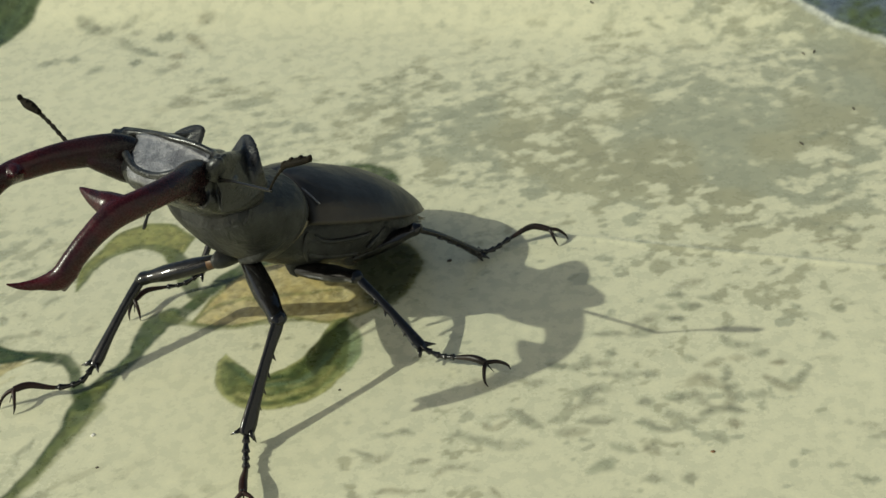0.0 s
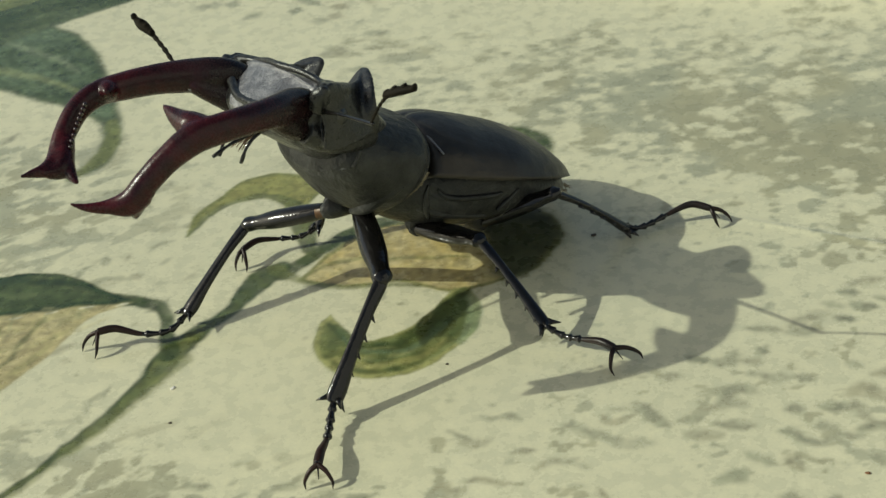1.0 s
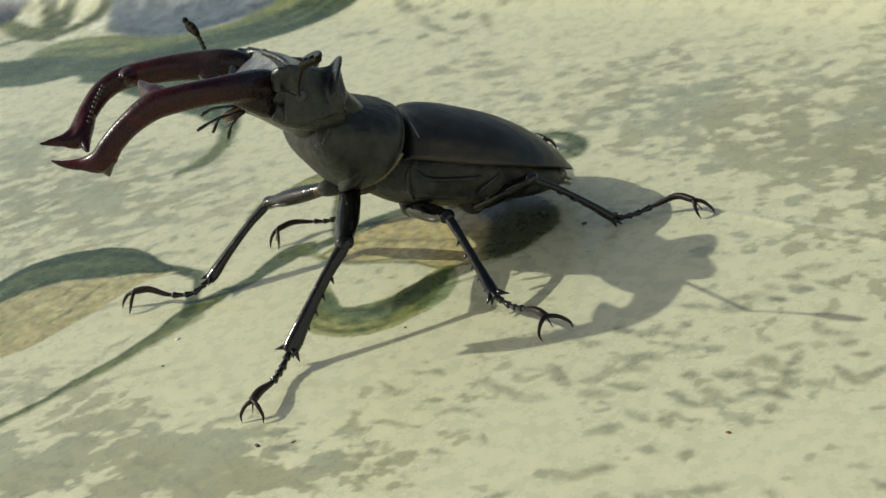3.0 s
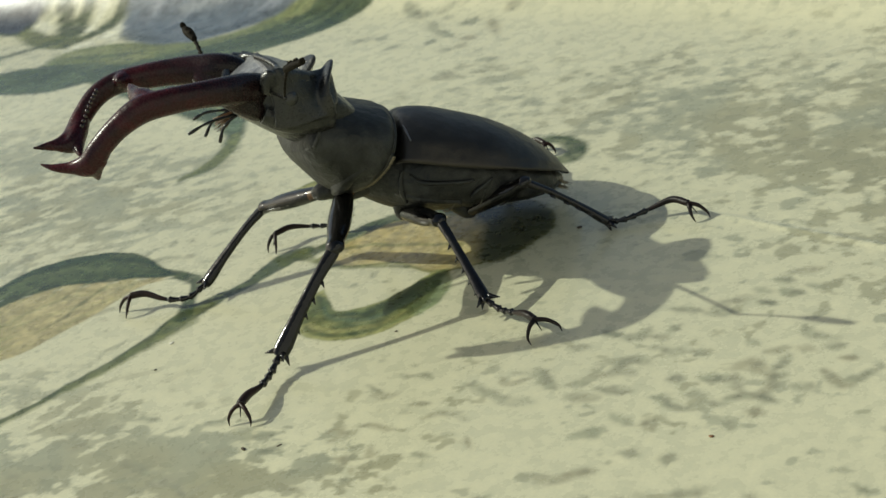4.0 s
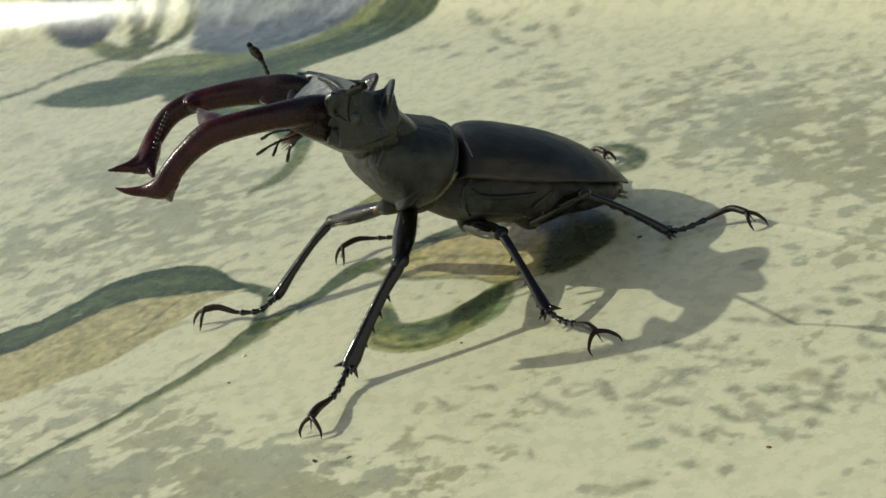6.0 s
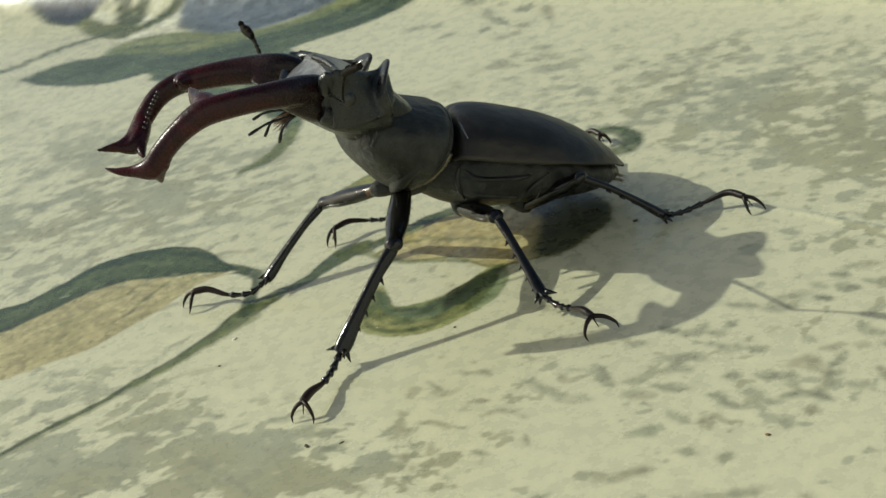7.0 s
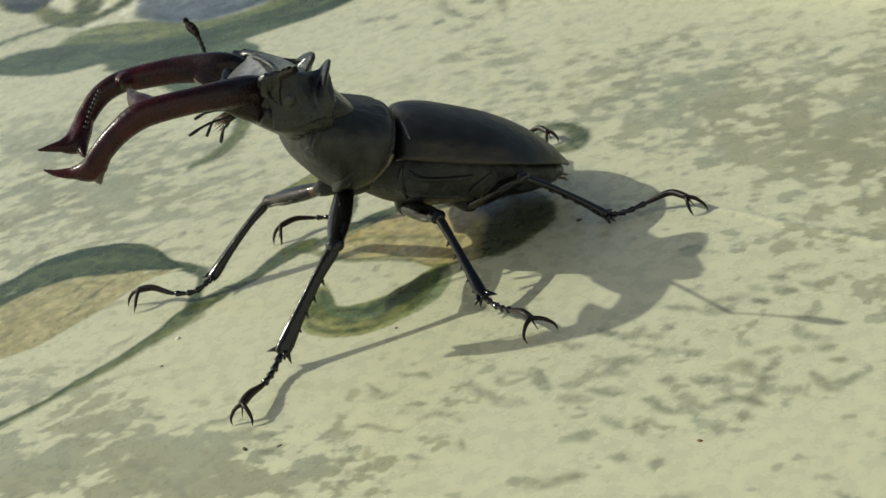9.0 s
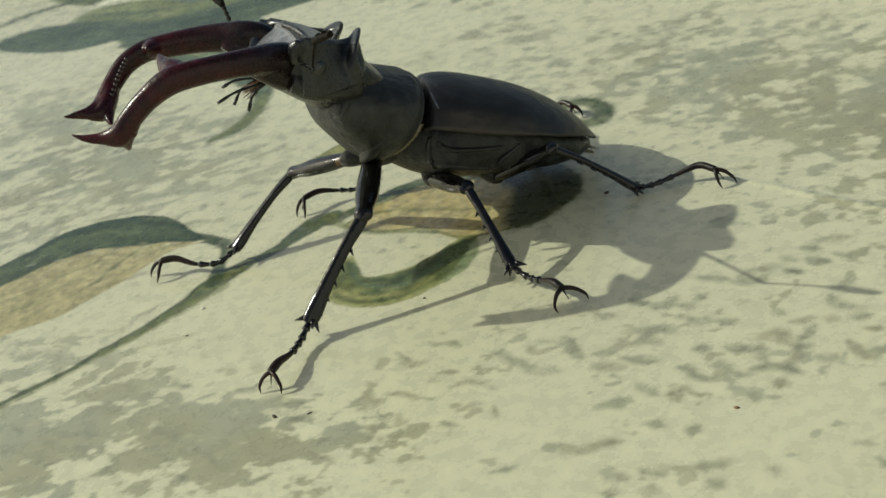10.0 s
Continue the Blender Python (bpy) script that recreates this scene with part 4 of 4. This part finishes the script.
def build_head():
    ax = (HEAD_F, LAT, HEAD_U)
    bm = bmesh.new()
    loft(bm, [(-3.5, -8.8, 2.6, 0.6, 2.2, 2), (-1.5, -7.0, 4.6, 1.0, 4.0, 2.1), (0.6, -4.8, 6.5, 1.8, 5.6, 2.2), (2.8, -3.3, 7.5, 2.2, 6.8, 2.2), (6, -1.3, 8.3, 2.2, 7.4, 2.2),
              (9, -0.3, 8.4, 1.4, 5.8, 2.4), (11.0, -0.5, 7.0, 1.3, 3.6, 2.5), (12.4, -0.7, 4.8, 0.9, 2.3, 2.2)], ax, HEAD_O, 36, 5)
    for s, low in ((1, 0.0), (-1, 0.85)):       # the head leans, its right side a little lower
        def h(q):
            return tuple(H(s * q[0], q[1], q[2] - low))
        # side wall with its crest, from the jaw's hinge back to the ear-shaped lobe
        crest = [(9.5, 8.3, 2.3), (9.75, 7.6, 3.0), (8.6, 5.5, 1.85), (7.2, 3.8, 0.95), (5.7, 2.0, 0.4), (4.4, 0.6, 0.5)]
        wall = [(8.6, 9.2, -3.6), (8.6, 7.6, -4.2), (8.3, 5.5, -4.4), (7.8, 3.8, -4.6), (6.9, 2.6, -4.2), (5.6, 1.8, -3.2)]
        plate(bm, [h(q) for q in crest], [h(q) for q in wall], 0.5, 2.6)
        tube(bm, path([(s * 8.9, 8.3, 1.0 - low, 0.9), (s * 9.15, 7.5, 2.0 - low, 0.8), (s * 8.0, 5.4, 0.9 - low, 0.9), (s * 6.8, 3.7, -low, 0.8)], H), 5, 12)
        # the lobe: a thin rounded plate across the head's hind corner, its top curled up
        ear = [(3.7, 0.3, 0.1), (3.9, 0.1, 0.6), (5.0, 0.05, 0.8), (6.6, 0.7, 0.5), (8.1, 1.6, -0.2), (9.0, 2.2, -1.3), (9.1, 2.2, -3.0), (8.6, 2.1, -4.8)]
        foot = [(3.6, 2.2, -1.7), (4.2, 2.4, -1.7), (5.0, 2.7, -1.8), (6.2, 3.2, -2.0), (7.2, 3.8, -2.6), (7.6, 4.2, -3.4), (7.6, 4.2, -4.2), (7.3, 4.0, -5.2)]
        plate(bm, [h(q) for q in ear], [h(q) for q in foot], 0.42, 1.9)
        # full cheek below, the socket's ring round the eye and the hinge's knob
        tube(bm, path([(s * 7.2, 10.2, -2.0, 1.4), (s * 7.3, 8.0, -3.4, 1.8), (s * 7.0, 5.2, -4.4, 2.0), (s * 6.5, 2.6, -5.2, 1.9)], H), 5, 14)
        tube(bm, path([(s * 9.4, 8.6, 0.6, 0.42), (s * 9.45, 8.8, -0.8, 0.4), (s * 9.35, 8.2, -2.3, 0.34), (s * 9.1, 6.6, -2.8, 0.3), (s * 8.8, 5.5, -1.8, 0.25)], H), 5, 10)
        tube(bm, path([(s * 8.6, 8.8, 0.6, 1.2), (s * 9.5, 8.8, 2.0 - low, 1.0), (s * 9.9, 8.6, 2.6 - low, 0.75), (s * 9.9, 8.4, 3.0 - low, 0.4)], H), 4, 12)
        # low ridge running in from the hinge across the brow
        tube(bm, path([(s * 9.2, 8.0, 2.5 - low, 0.5), (s * 6.6, 6.9, 2.1 - 0.6 * low, 0.42), (s * 3.4, 7.1, 2.6 - 0.3 * low, 0.4), (0.0, 7.8, 2.9, 0.42)], H), 5, 8)
    # raised front margin between the jaws
    tube(bm, path([(-5.2, 11.0, 1.2, 0.55), (-2.0, 12.2, 0.5, 0.5), (2.0, 12.2, 0.5, 0.5), (5.2, 11.0, 1.2, 0.55)], H), 5, 8)
    part("head", bm, HEAD, beetle, fuse=0.17, smooth=5)
    # granular plate of the brow between the jaws, dished in the middle, its sun glints in the colour
    bm = bmesh.new()
    rings = []
    for l, w, mid, end in spline([(2.4, 3.0, -1.1, -1.0), (4.2, 4.4, 0.35, 0.7), (6.2, 5.8, 1.55, 1.75), (7.7, 7.0, 2.5, 1.7), (8.1, 6.6, 2.2, 1.5), (9.4, 5.3, 1.7, 1.3), (10.8, 4.5, 1.3, 0.9), (12.2, 3.6, 0.7, 0.4), (12.9, 3.0, -0.4, -0.3)], 6):
        top = [(w * v, mid + (end - mid) * abs(v) ** 2.2) for v in (k / 12 - 1.0 for k in range(25))]
        rings.append([H(x, l, z) * MM for x, z in top] + [H(x * 0.98, l, z - 0.9) * MM for x, z in top[::-1]])
    skin(bm, rings)
    part("brow_plate", bm, GLINT, beetle, "granular plate on top of the head, sun glints painted in light grey")
    for s in (1, -1):
        bm = bmesh.new()
        bmesh.ops.create_uvsphere(bm, u_segments=24, v_segments=14, radius=1.35 * MM)
        for v in bm.verts:
            v.co = v.co + H(s * 8.75, 7.2, -1.0) * MM
        for fc in bm.faces:
            fc.smooth = True
        part("eye", bm, EYE, beetle)


def build_mandible(s):
    """Bowed, slightly flattened jaw (s: +1 near side, -1 far side), tooth past the middle, broad two-tined fork."""
    if s > 0:
        bow = [(6.0, 8.2, -0.6, 1.3), (6.8, 9.6, 0.5, 1.85), (7.5, 11.4, 1.3, 1.9), (9.0, 13.8, 2.1, 1.72), (10.2, 17.2, 2.9, 1.55), (10.7, 20.7, 3.4, 1.55), (10.4, 23.7, 3.4, 1.6),
               (9.9, 26.7, 2.2, 1.38), (9.3, 29.1, 0.6, 1.32), (8.6, 30.8, -0.75, 1.2), (7.6, 32.7, -0.95, 0.78), (6.85, 34.6, -0.45, 0.45), (6.1, 35.9, 0.3, 0.13)]
        tooth = [(10.2, 22.4, 3.5, 1.65), (8.8, 22.9, 4.0, 1.5), (7.3, 23.3, 4.5, 1.05), (5.8, 23.5, 5.1, 0.55), (4.8, 23.6, 5.5, 0.12)]
        tine = [(9.1, 29.3, 0.1, 1.2), (8.5, 30.1, -1.1, 1.1), (7.9, 30.35, -2.3, 0.7), (7.4, 30.3, -3.3, 0.22)]
        web = [(8.8, 29.7, -0.5, 1.3), (8.2, 30.9, -1.35, 1.2), (7.8, 32.2, -1.35, 0.7), (7.4, 33.2, -1.0, 0.4)]
        row = [(9.0, 24.8, 3.6), (8.3, 27.0, 2.0), (7.6, 29.2, 0.1)]
    else:
        bow = [(-6.0, 8.2, -0.6, 1.3), (-6.8, 9.6, 0.5, 1.85), (-7.5, 11.4, 1.4, 1.95), (-9.15, 13.9, 1.8, 1.9), (-10.4, 17.1, 2.3, 1.7), (-11.1, 20.5, 2.65, 1.58), (-11.3, 23.6, 2.85, 1.42),
               (-10.9, 26.4, 2.15, 1.34), (-9.9, 28.9, 0.5, 1.24), (-8.45, 30.9, -1.1, 1.2), (-7.35, 32.65, -1.25, 0.85), (-6.8, 34.5, -0.85, 0.45), (-6.3, 35.9, -0.45, 0.13)]
        tooth = [(-11.0, 22.6, 2.9, 1.35), (-10.1, 23.0, 3.2, 1.05), (-9.4, 23.3, 3.4, 0.6), (-9.0, 23.4, 3.5, 0.3)]
        tine = [(-9.4, 29.3, 0.0, 1.15), (-7.7, 30.4, -1.4, 1.05), (-6.0, 30.75, -2.3, 0.65), (-4.7, 30.8, -2.9, 0.22)]
        web = [(-9.0, 29.7, -0.5, 1.25), (-7.4, 31.0, -1.6, 1.25), (-6.9, 32.2, -1.6, 0.85), (-6.7, 33.4, -1.15, 0.4)]
        row = [(-8.6, 26.3, 3.3), (-8.2, 27.8, 1.8), (-7.7, 29.4, -0.1)]
    bm = bmesh.new()
    tube(bm, path(bow, H), 6, 16, 0.85, LAT)
    tube(bm, path(tooth, H), 4, 12)
    # deep base of the jaw beside the mouth
    tube(bm, path([(s * 5.4, 8.6, -2.2, 1.5), (s * 6.2, 10.4, -1.5, 1.75), (s * 7.0, 11.8, -0.6, 1.5), (s * 7.9, 13.6, 0.7, 1.1), (s * 8.3, 14.4, 1.1, 0.8)], H), 5, 14)
    # second tine and the broad web of the fork
    tube(bm, path(tine, H), 4, 12)
    tube(bm, path(web, H), 4, 10)
    jaw = part("mandible", bm, JAW, beetle, "long curved dark red antler-like mandible with forked tip", fuse=0.2, smooth=3)
    for i in range(9):
        q = H(*spline(row, 4)[i])
        bm = bmesh.new()
        bmesh.ops.create_icosphere(bm, subdivisions=2, radius=0.26 * MM)
        for v in bm.verts:
            v.co = v.co + q * MM
        for fc in bm.faces:
            fc.smooth = True
        part("denticle", bm, JAW_TIP, jaw)


def build_antenna(scape, funicle, club, fan):
    """Long straight scape, beaded funicle and a club of four short leaves; fan: the way that they point."""
    bm = bmesh.new()
    tube(bm, scape, 6, 10)
    ob = part("antenna", bm, LEG, beetle)
    bm = bmesh.new()
    tube(bm, funicle, 8, 8, 1.0, (0, 0, 1), None, 0.22)
    part("funicle", bm, CLUB, ob)
    c = spline([q[:3] for q in club], 6)
    d = Vector(c[-1] - c[0]).normalized()
    fan = Vector(fan)
    fan = (fan - d * fan.dot(d)).normalized()
    bm = bmesh.new()
    tube(bm, club, 5, 10, 0.75)
    for k in range(4):
        o = Vector(c[int((len(c) - 1) * (0.22 + 0.25 * k))])
        r = (0.5, 0.62, 0.6, 0.45)[k]
        tube(bm, [(*(o - d * 0.1), 0.42), (*(o + fan * r * 0.6 + d * 0.1), 0.38), (*(o + fan * r * 0.95 + d * 0.1), 0.26)], 3, 8, 0.8, tuple(d))
    part("club", bm, CLUB, ob, "dull brown club of short leaves")


def build_palps():
    for s, tip, r in ((1, (2.2, 18.6, -2.9), 0.17), (1, (1.2, 15.2, -5.3), 0.18), (-1, (-3.0, 16.9, -2.6), 0.17), (-1, (-1.0, 16.4, -4.6), 0.16)):
        bm = bmesh.new()
        root = (s * 1.5, 12.2, -2.6)
        mid = tuple((a + b) / 2 + c for a, b, c in zip(root, tip, (0.3 * s, 0.5, 0.4)))
        tube(bm, path([(*root, r * 1.2), (*mid, r), (*tip, r * 1.3)], H), 5, 8, 1, (0, 0, 1), None, 0.15)
        part("palp", bm, LEG, beetle)
    bm = bmesh.new()
    rnd = random.Random(7)
    for i in range(70):
        a = H(rnd.uniform(-1.5, 1.5), 12.0, -2.6)
        b = H(rnd.uniform(-1.4, 1.4), rnd.uniform(13.6, 15.2), rnd.uniform(-4.2, -2.8))
        tube(bm, [(*a, 0.08), (*b, 0.03)], 1, 4)
    part("mouth_brush", bm, AMBER, beetle, "small tuft of orange hair at the mouth")


def out_of(end, tip):
    """Sideways push that bows a claw outward."""
    v = Vector((tip.x - end.x, tip.y - end.y, 0))
    return v.normalized() if v.length > 0.01 else Vector((1, 0, 0))


def build_leg(hip, knee, ankle, toes, claws, fat=1.3, amber=True, spur=1.0, out=(0, 0, 1), blade=None):
    hip, knee, ankle = Vector(hip), Vector(knee), Vector(ankle)
    d = (knee - hip).normalized()
    bm = bmesh.new()
    slot = (lambda u, k: 1 if 0.06 < u < 0.15 and 0.30 < k < 0.52 else 0) if amber else None
    tube(bm, [(*(hip - d * 1.2), fat * 0.75), (*hip, fat * 0.92), (*(hip.lerp(knee, 0.32)), fat * 1.12), (*(hip.lerp(knee, 0.62)), fat * 1.1), (*(hip.lerp(knee, 0.84)), fat * 0.86),
              (*(hip.lerp(knee, 0.95)), fat * 0.9), (*knee, fat * 0.84), (*(knee + d * 0.7), fat * 0.35)], 5, 14, 0.82, out, slot)
    part("femur", bm, [LEG, AMBER], beetle)
    bm = bmesh.new()
    core = Vector((4.5, 21.0, 12.0))
    q = hip - d * 0.8
    tube(bm, [(*(q + d * 1.0), fat * 0.5), (*q, fat * 1.05), (*q.lerp(core, 0.2), fat * 1.4), (*q.lerp(core, 0.45), fat * 1.4), (*q.lerp(core, 0.7), fat * 0.6)], 4, 14, 0.9)
    part("coxa", bm, CHITIN, beetle)
    t = (ankle - knee).normalized()
    bow = Vector(out) - t * Vector(out).dot(t)
    bow.normalize()
    bm = bmesh.new()
    r = fat * (0.56 if amber else 0.48)
    tube(bm, [(*(knee - t * 0.3), r * 0.7), (*(knee + t * 0.7), r * 1.12), (*knee.lerp(ankle, 0.3) + bow * 0.25, r * 0.98), (*knee.lerp(ankle, 0.65) + bow * 0.2, r * 1.1),
              (*knee.lerp(ankle, 0.9), r * 1.4), (*ankle, r * 1.2), (*(ankle + t * 0.3), r * 0.5)], 5, 12, 0.55 if blade else 0.8, blade or out)
    across = t.cross(bow).normalized()
    if blade:
        across = -t.cross(Vector(blade)).normalized()
        bow = across.cross(t).normalized()
    for k, u in enumerate((0.3, 0.46, 0.6, 0.74, 0.87)):
        q = knee.lerp(ankle, u) + across * (r * 0.6)
        tube(bm, [(*q, 0.28), (*(q + across * 0.62 + t * 0.5), 0.05)], 2, 6)
    for a, b in ((1, 0.2), (-1, 0.5), (0.5, -0.8), (0.3, 0.9)):
        q = ankle + across * (a * r * 0.8) + bow * (b * r * 0.6) - t * 0.3
        tube(bm, [(*q, 0.4), (*(q + (across * a * 1.05 + bow * b * 0.6 + t * 0.9) * spur), 0.05)], 2, 6)
    part("tibia", bm, LEG, beetle)
    # tarsus: four knotted joints and a long arched last one
    toe = spline([tuple(ankle)] + [tuple(v) for v in toes], 14)
    bm = bmesh.new()
    n = len(toe) - 1
    pts = []
    for i, q in enumerate(toe):
        u = i / n
        if u < 0.5:
            saw = (u * 8.4) % 1.0
            r = 0.28 + 0.22 * saw ** 1.5
        else:
            r = 0.27 + 0.22 * math.sin((u - 0.5) * 2 * 2.2)
        pts.append((*q, r * fat / 1.2))
    tube(bm, pts, 2, 10, 1.0, (0, 0, 1), lambda u, k: 1 if u > 0.5 else 0)
    foot = part("tarsus", bm, [LEG, TOE], beetle)
    end = Vector(toe[-1])
    for c in claws:
        bm = bmesh.new()
        c = Vector(c)
        mate = (Vector(claws[0]) + Vector(claws[1])) / 2
        push = Vector((c.x - mate.x, c.y - mate.y, 0)) * 0.24 + out_of(end, c) * 0.2
        tube(bm, [(*end, 0.3), (*(end.lerp(c, 0.32) + push * 0.8 + Vector((0, 0, 0.3))), 0.25), (*(end.lerp(c, 0.68) + push + Vector((0, 0, 0.15))), 0.17), (*c, 0.04)], 6, 8)
        part("claw", bm, TOE, foot)
    bm = bmesh.new()
    c = (Vector(claws[0]) + Vector(claws[1])) / 2
    tube(bm, [(*end, 0.14), (*end.lerp(c, 0.6), 0.05)], 2, 5)
    part("bristle", bm, LEG, foot)


build_abdomen()
build_pronotum()
build_membrane()
build_seams()
build_head()
for s in (1, -1):
    build_mandible(s)
build_palps()
build_antenna([(*H(-8.6, 8.8, 0.0), 0.42), (-14.6, 18.0, 25.4, 0.3), (-19.8, 19.4, 25.7, 0.3)],
              [(-19.8, 19.4, 25.7, 0.26), (-21.4, 20.8, 26.2, 0.24), (-23.0, 22.6, 27.0, 0.26), (-24.6, 24.2, 27.8, 0.26)],
              [(-24.6, 24.2, 27.8, 0.24), (-25.5, 24.9, 28.3, 0.55), (-26.5, 25.5, 28.8, 0.68), (-27.6, 26.1, 29.5, 0.15)], (0.3, -0.3, 1.0))
build_antenna([(*H(8.8, 8.8, 0.0), 0.36), (*H(12.5, 9.2, 0.9), 0.2), (*H(19.1, 9.4, 1.6), 0.21), (*H(19.5, 9.4, 1.7), 0.16)],
              [(*H(19.4, 9.4, 1.7), 0.14), (*H(20.2, 9.3, 2.8), 0.14), (*H(21.2, 9.1, 4.0), 0.16), (*H(22.4, 8.9, 5.1), 0.2)],
              [(*H(22.0, 9.0, 5.0), 0.3), (*H(22.8, 8.7, 5.4), 0.55), (*H(24.4, 8.1, 5.9), 0.58), (*H(25.5, 7.6, 6.1), 0.35)], HEAD_U)

# near front, far front, near middle, near hind, far middle, far hind
build_leg((0.4, 12.8, 11.6), (4.9, 2.2, 10.4), (0.9, -8.3, 2.2), [(1.0, -10.7, 1.4), (1.3, -13.3, 1.4), (1.4, -15.9, 2.0), (1.6, -17.8, 2.1)], [(0.5, -19.4, 0.08), (3.2, -19.1, 0.08)], blade=(0.547, -0.634, 0.537))
build_leg((-4.4, 13.6, 11.3), (-14.3, 14.8, 8.4), (-20.1, 6.0, 1.9), [(-21.6, 4.0, 1.1), (-24.4, 2.9, 1.3), (-27.5, 2.7, 2.1), (-29.3, 1.9, 2.2)], [(-29.3, -0.3, 0.08), (-31.3, 0.9, 0.08)], 1.15)
build_leg((6.0, 16.8, 6.9), (13.6, 12.0, 8.8), (21.4, 5.4, 2.2), [(23.4, 4.8, 1.4), (25.4, 4.2, 1.5), (27.4, 3.3, 2.0), (29.0, 2.3, 2.0)], [(29.2, 0.0, 0.08), (32.0, 2.5, 0.5)], 1.15, False)
build_leg((12.4, 21.8, 4.9), (20.8, 21.4, 9.0), (28.4, 26.2, 0.8), [(30.4, 27.0, 0.9), (32.6, 28.8, 1.2), (35.4, 29.8, 2.1), (37.8, 29.2, 2.0)], [(38.9, 27.9, 0.08), (40.3, 29.2, 0.08)], 1.1, False)
build_leg((-3.0, 21.0, 8.5), (-6.0, 26.5, 8.0), (-9.0, 23.4, 2.2), [(-11.2, 22.6, 1.4), (-13.5, 21.8, 1.6), (-15.8, 20.6, 2.1), (-17.1, 18.7, 2.1)], [(-17.8, 17.0, 0.08), (-16.4, 16.8, 0.08)], 1.0, False)
build_leg((10.0, 31.0, 6.0), (7.0, 38.0, 6.5), (6.4, 42.8, 0.9), [(6.7, 44.4, 0.9), (7.6, 46.0, 1.2), (9.2, 46.7, 1.7), (10.9, 45.9, 1.6)], [(11.4, 44.6, 0.08), (12.4, 45.6, 0.08)], 1.0, False)


# ---- crumbs ----
def crumb(x, y, size, mat, label, name="crumb", long=1.0, turn=0.0):
    bm = bmesh.new()
    bmesh.ops.create_icosphere(bm, subdivisions=2, radius=1.0)
    rnd = random.Random(int(x * 13 + y * 7))
    for v in bm.verts:
        k = 1 + 0.5 * noise.noise(v.co * 1.6 + Vector((x, y, 0)))
        v.co = Vector((v.co.x * long, v.co.y, v.co.z * 0.5)) * (k * 0.62 * size * MM)
    for fc in bm.faces:
        fc.smooth = True
    low = min(v.co.z for v in bm.verts)
    ob = part(name, bm, mat, None)
    z = float(cloth_height(np.array([float(x)]), np.array([float(y)]))[0]) * MM
    ob.matrix_world = pose(x * MM, y * MM, z - low - 0.00004, 0, 0, turn)
    return tagged(ob, label, "crumb", "crumbs on the cloth")


for x, y, size, mat, long, turn in ((-16.9, -10.4, 0.24, CRUMB, 1.4, 10), (4.7, -22.9, 0.35, CRUMB, 1.9, -30), (24.2, 26.0, 0.42, CRUMB, 1.4, 30), (11.0, 1.0, 0.24, CRUMB, 1.3, 0),
                                     (47.3, 91.5, 0.3, CRUMB, 3.0, 120), (8.6, -21.6, 0.2, CRUMB, 2.6, 50)):
    crumb(x, y, size, mat, "tiny dark brown crumb lying on the oilcloth", long=long, turn=turn)
for x, y, turn in ((81.0, 74.6, 70), (79.3, 74.3, 100), (83.8, 57.3, 95), (74.8, 49.1, 110), (47.6, 92.5, 120)):
    crumb(x, y, 0.26, CRUMB, "tiny dark scrap of hair on the oilcloth", "hair_scrap", 3.2, turn)
crumb(54.6, -13.0, 0.3, RUST, "tiny rust brown crumb lying on the oilcloth", long=1.5)
crumb(-18.5, -4.8, 0.35, PALE, "tiny pale crumb lying on the oilcloth", long=1.5, turn=60)
